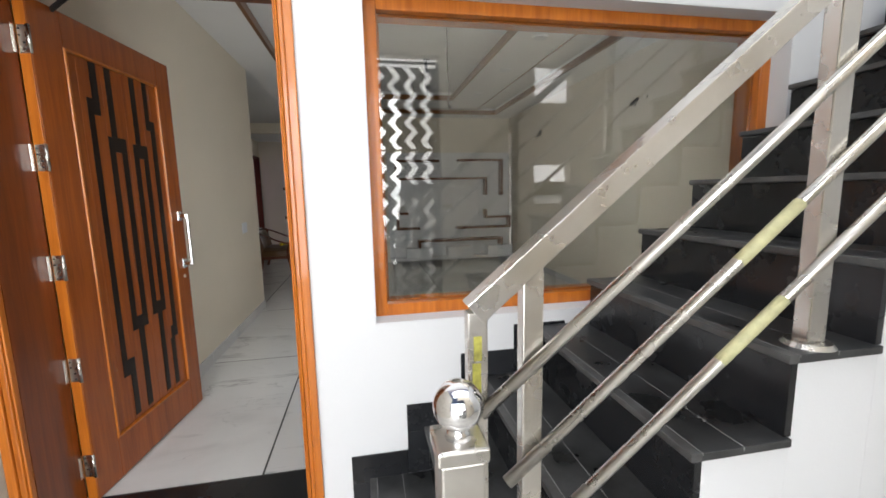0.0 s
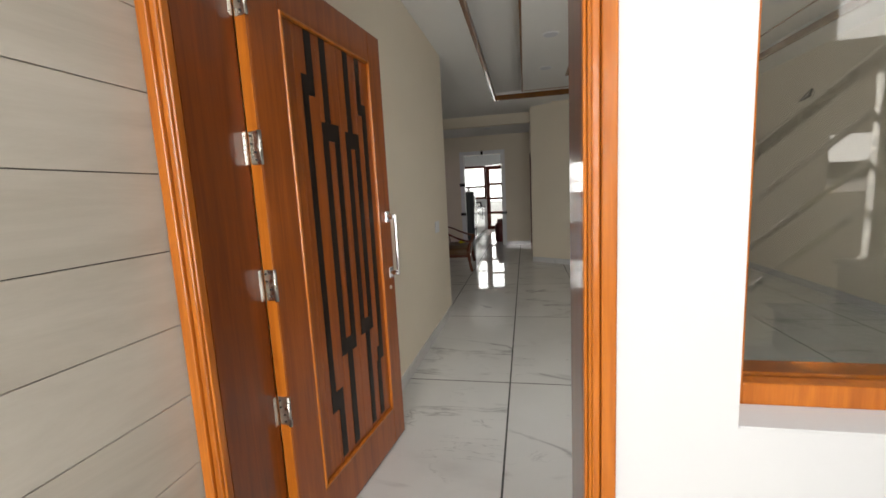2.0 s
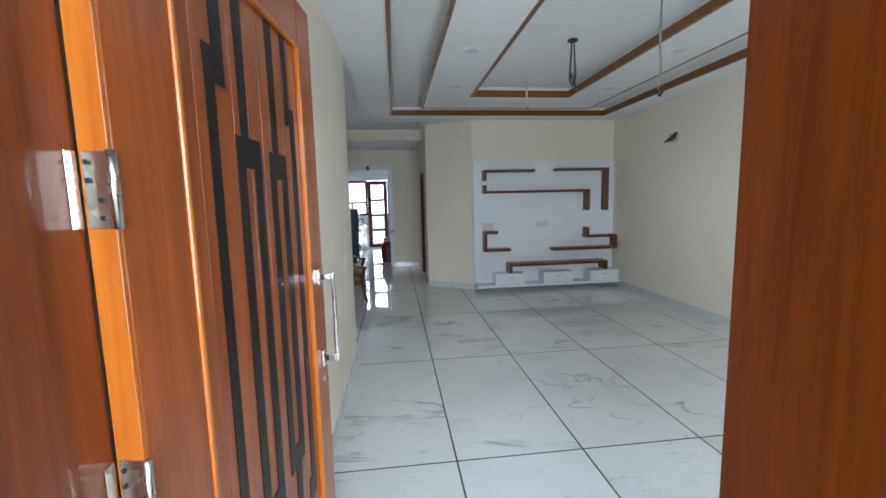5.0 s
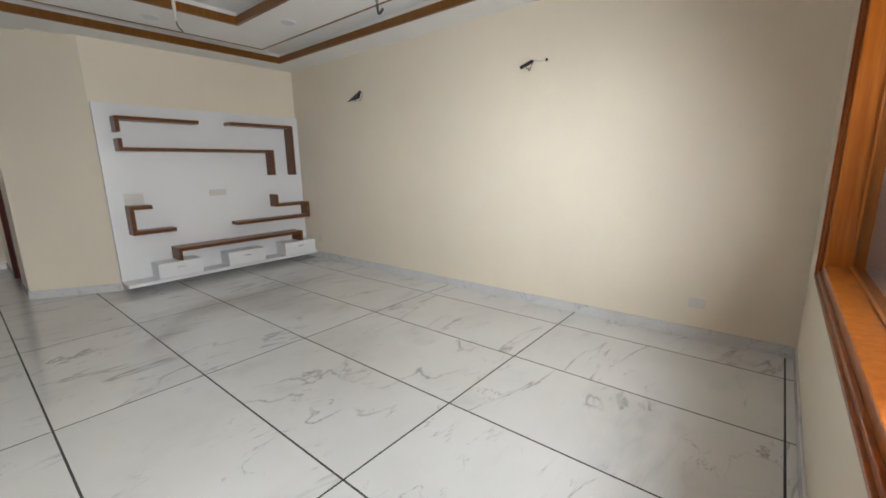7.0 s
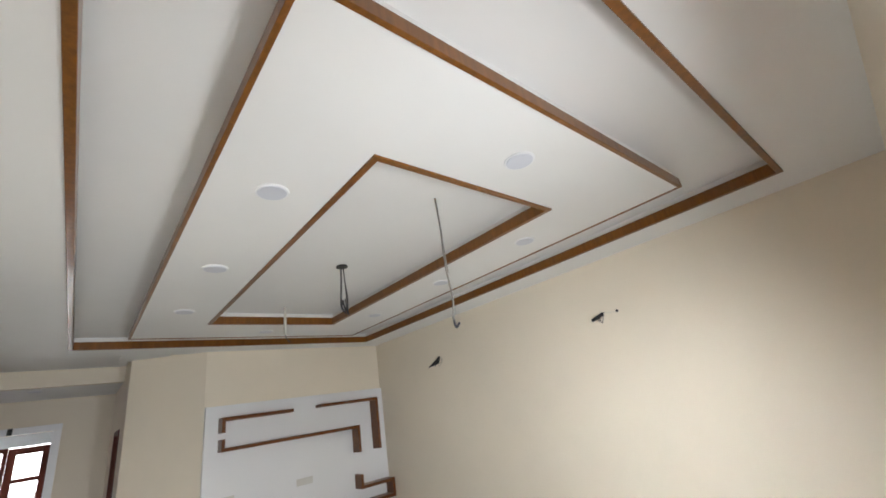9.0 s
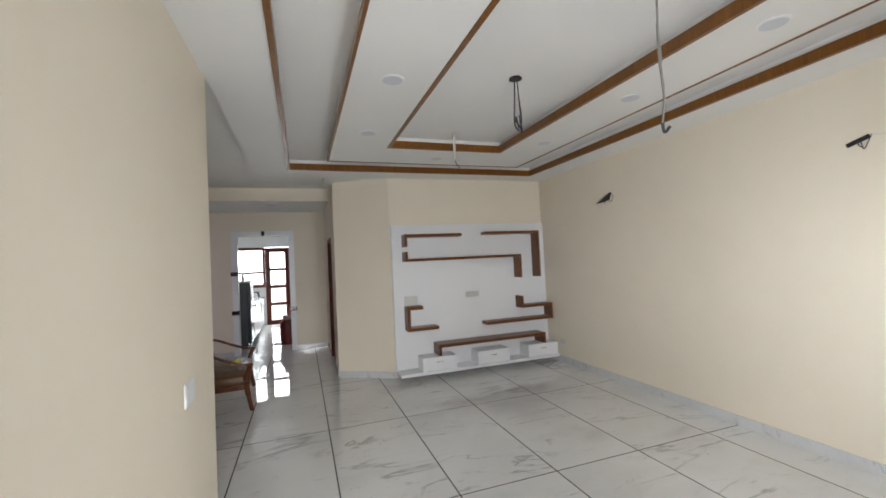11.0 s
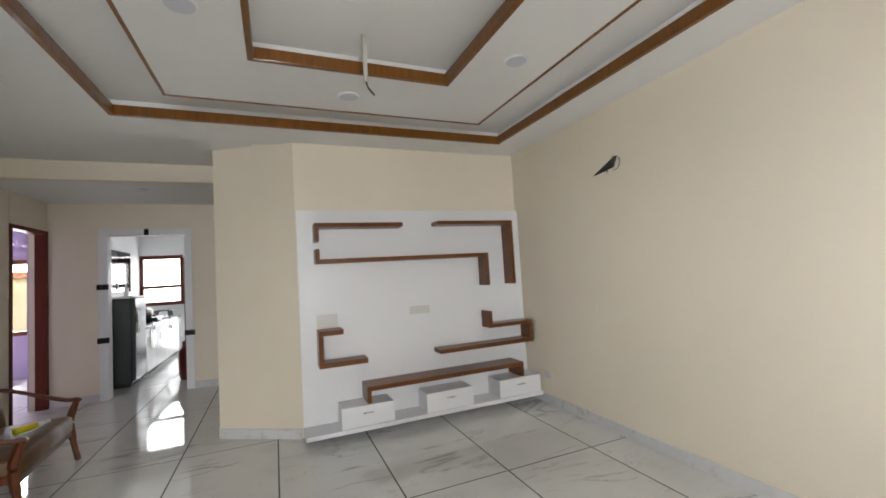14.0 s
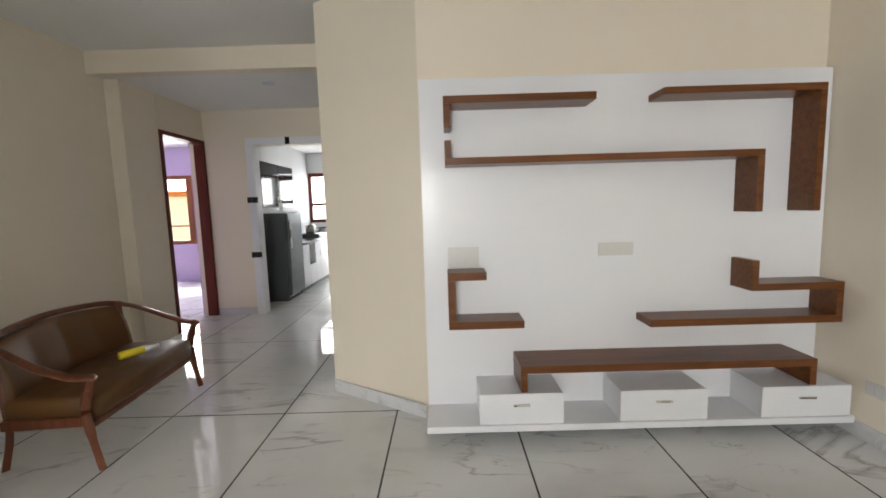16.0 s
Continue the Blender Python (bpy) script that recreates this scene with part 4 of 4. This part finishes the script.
part("body", tube(bmesh.new(), (0, 0, 0), (0, 0, 0.12), 0.10, 0.11, 24), STEEL, pot, "", True)
part("lid", tube(bmesh.new(), (0, 0, 0.1201), (0, 0, 0.145), 0.112, 0.05, 24), STEEL, pot, "", True)
rack = thing("dish_rack", "dark metal dish rack with utensils on the worktop", "rack", pose(-1.45, 15.25, 0.873))
for k in range(7):
    part("wire", tube(bmesh.new(), (-0.15, -0.2 + 0.065 * k, 0), (-0.12, -0.2 + 0.065 * k, 0.16), 0.006, sides=8), DARK, rack)
    part("wire", tube(bmesh.new(), (0.15, -0.2 + 0.065 * k, 0), (0.12, -0.2 + 0.065 * k, 0.16), 0.006, sides=8), DARK, rack)
part("rim", boxes((-0.16, 0.16, -0.22, -0.208, 0.15, 0.165), (-0.16, 0.16, 0.208, 0.22, 0.15, 0.165), (-0.16, -0.148, -0.208, 0.208, 0.15, 0.165), (0.148, 0.16, -0.208, 0.208, 0.15, 0.165)), DARK, rack)
part("base", boxes((-0.16, 0.16, -0.22, 0.22, 0.0, 0.012)), DARK, rack)
RED = mat("red_enamel", (0.09, 0.010, 0.009), 0.35)
gas = thing("gas_cylinder", "dark red gas cylinder standing by the kitchen opening", "gas cylinder", pose(-0.50, 12.45, 0))
bm = bmesh.new()
prof = [(0.0, 0.0), (0.13, 0.0), (0.13, 0.03), (0.15, 0.08), (0.155, 0.35), (0.14, 0.47), (0.09, 0.53), (0.0, 0.55)]
rings = [[bm.verts.new((r * math.cos(2 * math.pi * k / 28), r * math.sin(2 * math.pi * k / 28), z)) for k in range(28)] for r, z in prof[1:-1]]
for a, b in zip(rings, rings[1:]):
    for k in range(28):
        bm.faces.new((a[k], a[(k + 1) % 28], b[(k + 1) % 28], b[k]))
bm.faces.new(rings[0][::-1])
bm.faces.new(rings[-1])
part("body", bm, RED, gas, "", True)
part("collar", boxes((-0.08, 0.08, -0.08, -0.072, 0.531, 0.62), (-0.08, 0.08, 0.072, 0.08, 0.531, 0.62), (-0.08, -0.072, -0.0715, 0.0715, 0.59, 0.62), (0.072, 0.08, -0.0715, 0.0715, 0.59, 0.62)), RED, gas)
part("valve", tube(bmesh.new(), (0, 0, 0.531), (0, 0, 0.64), 0.022, sides=14), STEEL, gas)

# ---- bedroom ----
QX0, QX1, QZ0, QZ1, QY = -5.15, -2.95, 0.80, 2.22, 14.5
structure("wall_bedroom_south", boxes((-5.6, -2.35, 9.0, 9.15, -0.1, 3.0)), LILAC, "lilac bedroom wall", "wall")
structure("wall_bedroom_west", boxes((-5.7, -5.6, 9.0, 14.7, -0.1, 3.0)), LILAC, "lilac bedroom wall", "wall")
structure("wall_bedroom_east", boxes((KX0 - 0.13, KX0 - 0.101, BY + 0.15, 14.7, -0.1, 3.0), (-2.215, -2.2005, BY + 0.001, BY + 0.15, -0.1, 3.0)), LILAC, "lilac bedroom wall", "wall")
structure("wall_bedroom_north", boxes((-5.6, QX0, QY, QY + 0.2, -0.1, 3.0), (QX1, KX0 - 0.13, QY, QY + 0.2, -0.1, 3.0), (QX0, QX1, QY, QY + 0.2, -0.1, QZ0), (QX0, QX1, QY, QY + 0.2, QZ1, 3.0)), LILAC, "lilac bedroom wall with the window", "wall")
structure("ceiling_bedroom", boxes((-5.7, -2.2, 9.0, 14.7, 2.8, 3.0)), WHITE, "white bedroom ceiling", "ceiling")
w3 = thing("window_3", "brown wooden bedroom window with tall panes", "window", kind="structure")
BR = wood("brown_window_wood", (0.16, 0.05, 0.015), (0.28, 0.09, 0.03), 0.4, 0.3)
for a in ((QX0, QX0 + 0.07, QZ0, QZ1), (QX1 - 0.07, QX1, QZ0, QZ1), (QX0 + 0.071, QX1 - 0.071, QZ0, QZ0 + 0.08), (QX0 + 0.071, QX1 - 0.071, QZ1 - 0.08, QZ1)):
    part("window_frame", boxes((a[0], a[1], QY - 0.01, QY + 0.08, a[2], a[3]), bevel=0.003), BR, w3)
QM = -4.05
part("mullion", boxes((QM - 0.07, QM + 0.07, QY, QY + 0.07, QZ0 + 0.081, QZ1 - 0.081), bevel=0.003), BR, w3)
part("transom", boxes((QX0 + 0.071, QM - 0.071, QY + 0.01, QY + 0.06, 1.16, 1.20), bevel=0.003), BR, w3)
for xa, xb, z0, z1 in ((QX0 + 0.07, QM - 0.07, QZ0 + 0.08, 1.16), (QX0 + 0.07, QM - 0.07, 1.20, QZ1 - 0.08), (QM + 0.07, QX1 - 0.07, QZ0 + 0.08, QZ1 - 0.08)):
    part("pane", boxes((xa, xb, QY + 0.03, QY + 0.034, z0, z1)), CLEAR_GLASS, w3).visible_shadow = False

# ---- porch ----
structure("ground", boxes((-120, 120, -120, 160, -0.4, PZ - 0.003)), PORCH, "paved ground around the house", "ground")
structure("wall_tiled", boxes((-1.05, -0.812, -0.6, WY, PZ, 3.3)), GROUT, "porch side wall behind grey tiles", "wall")
cl = thing("cladding", "matt grey stone tiles on the porch side wall", "wall tiles", kind="structure")
for k in range(16):
    z = -0.0995 if k == 0 else -0.001 + 0.2165 * (k - 1)
    z1 = -0.004 if k == 0 else z + 0.2135
    for y0, y1 in ((-0.6, 0.75), (0.753, WY - 0.001)):
        part("tile", boxes((-0.8115, -0.80, y0, y1, z, z1), bevel=0.001), GREY_TILE, cl)
# Added out of view: keeps the sun behind the house off the porch.
structure("wall_sun_block", boxes((-1.05, 4.0, WY + 0.02, WI, 3.3, 8.5)), OUTER_WHITE, "unseen white wall added above the front wall to shade the porch", "wall")
structure("wall_porch_side", boxes((3.72, 3.9, -1.1, WY, PZ, 4.4)), OUTER_WHITE, "white boundary wall beside the stairs", "wall")
GY = -0.95
structure("wall_porch_front", boxes((1.56, 1.76, GY - 0.1, GY + 0.1, PZ, 4.2), (1.76, 2.75, GY - 0.08, GY + 0.08, PZ, 4.2), (2.75, 3.25, GY - 0.08, GY + 0.08, PZ, 1.25), (2.75, 3.25, GY - 0.08, GY + 0.08, 1.75, 2.5), (3.25, 3.72, GY - 0.08, GY + 0.08, PZ, 4.2), (2.75, 3.25, GY - 0.08, GY + 0.08, 2.95, 4.2), (0.3, 1.56, GY - 0.08, GY + 0.08, 3.0, 4.2)), CREAM, "cream porch wall with small openings", "wall")
gate = thing("grille", "black metal grille with a white zigzag pattern", "grille")
GX0, GX1, GZ1 = 0.45, 1.555, 2.95
for x in (GX0, GX1 - 0.03):
    part("upright", boxes((x, x + 0.03, GY - 0.015, GY + 0.015, PZ, GZ1 - 0.02)), DARK, gate)
for z in (PZ + 0.02, 0.9, 1.92, GZ1 - 0.03):
    part("crossbar", boxes((GX0 + 0.0305, GX1 - 0.0305, GY - 0.015, GY + 0.015, z, z + 0.025)), DARK, gate)
CW, CH = 0.19, 0.105
for c in range(6):
    xa = GX0 + 0.10 + CW * c
    n = int((GZ1 - 0.05 - PZ) / CH)
    path = [(xa + (0.045 if k % 2 else -0.045), PZ + 0.04 + CH * k) for k in range(n + 1)]
    bm = bmesh.new()
    for (xp, zp), (xq, zq) in zip(path, path[1:]):
        quad = [(xp - 0.055, zp), (xp + 0.055, zp), (xq + 0.055, zq), (xq - 0.055, zq)]
        front = [bm.verts.new((x, GY - 0.006, z)) for x, z in quad]
        rear = [bm.verts.new((x, GY + 0.006, z)) for x, z in quad]
        bm.faces.new(front)
        bm.faces.new(rear[::-1])
        for k in range(4):
            bm.faces.new((front[k], rear[k], rear[(k + 1) % 4], front[(k + 1) % 4]))
    part("zigzag_bar", bm, DARK, gate)

# ---- beyond the back windows ----
structure("backdrop_street", boxes((-60, 70, -70.5, -70, 3.0, 45)), SKY_GLOW, "pale bright sky over the street", "backdrop")
structure("backdrop", boxes((-40, 30, 60, 60.5, -0.4, 40)), SKY_GLOW, "pale bright sky behind the house", "backdrop")
OCHRE = paint("ochre_render", (0.78, 0.66, 0.42), 0.7)
house = thing("neighbour_house", "ochre house with a low tiled roof behind the bedroom", "house", pose(-11, 24, PZ - 0.003))
part("wall", boxes((-4, 4, 0, 6, 0, 2.3)), OCHRE, house)
part("roof", prism(bmesh.new(), [(-4.4, -0.5), (4.4, -0.5), (4.4, 6.5), (-4.4, 6.5)], 2.301, 2.5), TEAK, house, "brown roof slab")
# ---- skirting and floor tiles ----
def skirting(name, label, segs):
    e = thing(name, label, "skirting", kind="structure")
    for seg in segs:
        part("skirting_tile", boxes(seg, bevel=0.0015), SKIRT, e)


def runs(a, b):
    """Splits a..b at the floor's cross joints."""
    cuts = [a] + [y for y in (5.52 + 1.606 * k for k in range(-3, 5)) if a + 0.05 < y < b - 0.05] + [b]
    return [(p + 0.002, q - 0.002) for p, q in zip(cuts, cuts[1:])]


SKH = 0.095
skirting("baseboard_east", "white marble skirting along the cream wall", [(RX - 0.012, RX - 0.0005, a, b, 0.0, SKH) for a, b in runs(WI + 0.013, TVY - 0.012)])
bw = thing("baseboard_west", "white marble skirting along the passage wall", "skirting", kind="structure")
for a, b in runs(WI + 0.04, 5.70):
    part("skirting_tile", prism(bmesh.new(), [(west_x(a) + 0.0005, a), (west_x(a) + 0.012, a), (west_x(b) + 0.012, b), (west_x(b) + 0.0005, b)], 0.0, SKH), SKIRT, bw)
skirting("baseboard_front", "white marble skirting under the window", [(a, b, WI + 0.0005, WI + 0.012, 0.0, SKH) for a, b in ((0.41, 1.6), (1.604, 2.8), (2.804, RX - 0.013))])
skirting("baseboard_tv", "white marble skirting behind the tv unit", [(a, b, TVY - 0.012, TVY - 0.0005, 0.0, SKH) for a, b in ((1.10, 2.46), (2.464, RX - 0.013))])
skirting("baseboard_sofa", "white marble skirting behind the sofa", [(-2.1495, -2.138, a, b, 0.0, SKH) for a, b in runs(5.71, 10.2)])
skirting("baseboard_north", "white marble skirting on the far wall", [(-1.98, KL - SW - 0.002, BY - 0.012, BY - 0.0005, 0.0, SKH), (KR + SW + 0.002, 0.31, BY - 0.012, BY - 0.0005, 0.0, SKH)])
skirting("baseboard_corridor", "white marble skirting in the corridor", [(0.312, 0.3235, 9.12, 9.745, 0.0, SKH), (0.312, 0.3235, 10.655, BY - 0.013, 0.0, SKH)])
e = thing("baseboard_splay", "white marble skirting on the splayed corner", "skirting", pose(1.075, TVY - 0.02, 0, 0, 0, math.degrees(math.atan2(9.09 - (TVY - 0.02), 0.324 - 1.075))), kind="structure")
LS = math.hypot(9.09 - TVY + 0.02, 1.075 - 0.324)
part("skirting_tile", boxes((0.0, LS * 0.62 - 0.001, 0.0005, 0.012, 0.0, SKH), bevel=0.0015), SKIRT, e)
part("skirting_tile", boxes((LS * 0.62 + 0.001, LS, 0.0005, 0.012, 0.0, SKH), bevel=0.0015), SKIRT, e)

GX0_, GY0_, GW, GL = 1.66, 5.52, 0.803, 1.606
structure("floor_grout", boxes((-5.6, RX + 0.2, 2.255, 16.2, -0.12, -0.0006)), GROUT, "dark grout bed under the floor tiles", "floor")
floor = thing("floor", "glossy white marble-look floor tiles with dark joints", "floor", kind="structure")
made_tiles = {}
for i in range(-9, 3):
    for j in range(-3, 7):
        x0, x1 = GX0_ + GW * i + 0.0055, GX0_ + GW * (i + 1) - 0.0055
        y0, y1 = GY0_ + GL * j + 0.0055, GY0_ + GL * (j + 1) - 0.0055
        y0, x1 = max(y0, 2.262), min(x1, RX)
        if y1 - y0 < 0.02 or x1 - x0 < 0.02 or (x1 < -2.4 and y1 < 9) or y0 > 16.1 or x0 < -5.6:
            continue
        if y1 < 5.4 and x1 < LX - 0.1:
            continue
        w, l = x1 - x0, y1 - y0
        key = (round(w, 3), round(l, 3))
        if key in made_tiles:
            t_ = new("tile", made_tiles[key])
            t_.parent = floor
        else:
            t_ = part("tile", boxes((-w / 2, w / 2, -l / 2, l / 2, -0.02, 0.0), bevel=0.0004), TILE, floor)
            made_tiles[key] = t_.data
        t_.location = ((x0 + x1) / 2, (y0 + y1) / 2, 0)
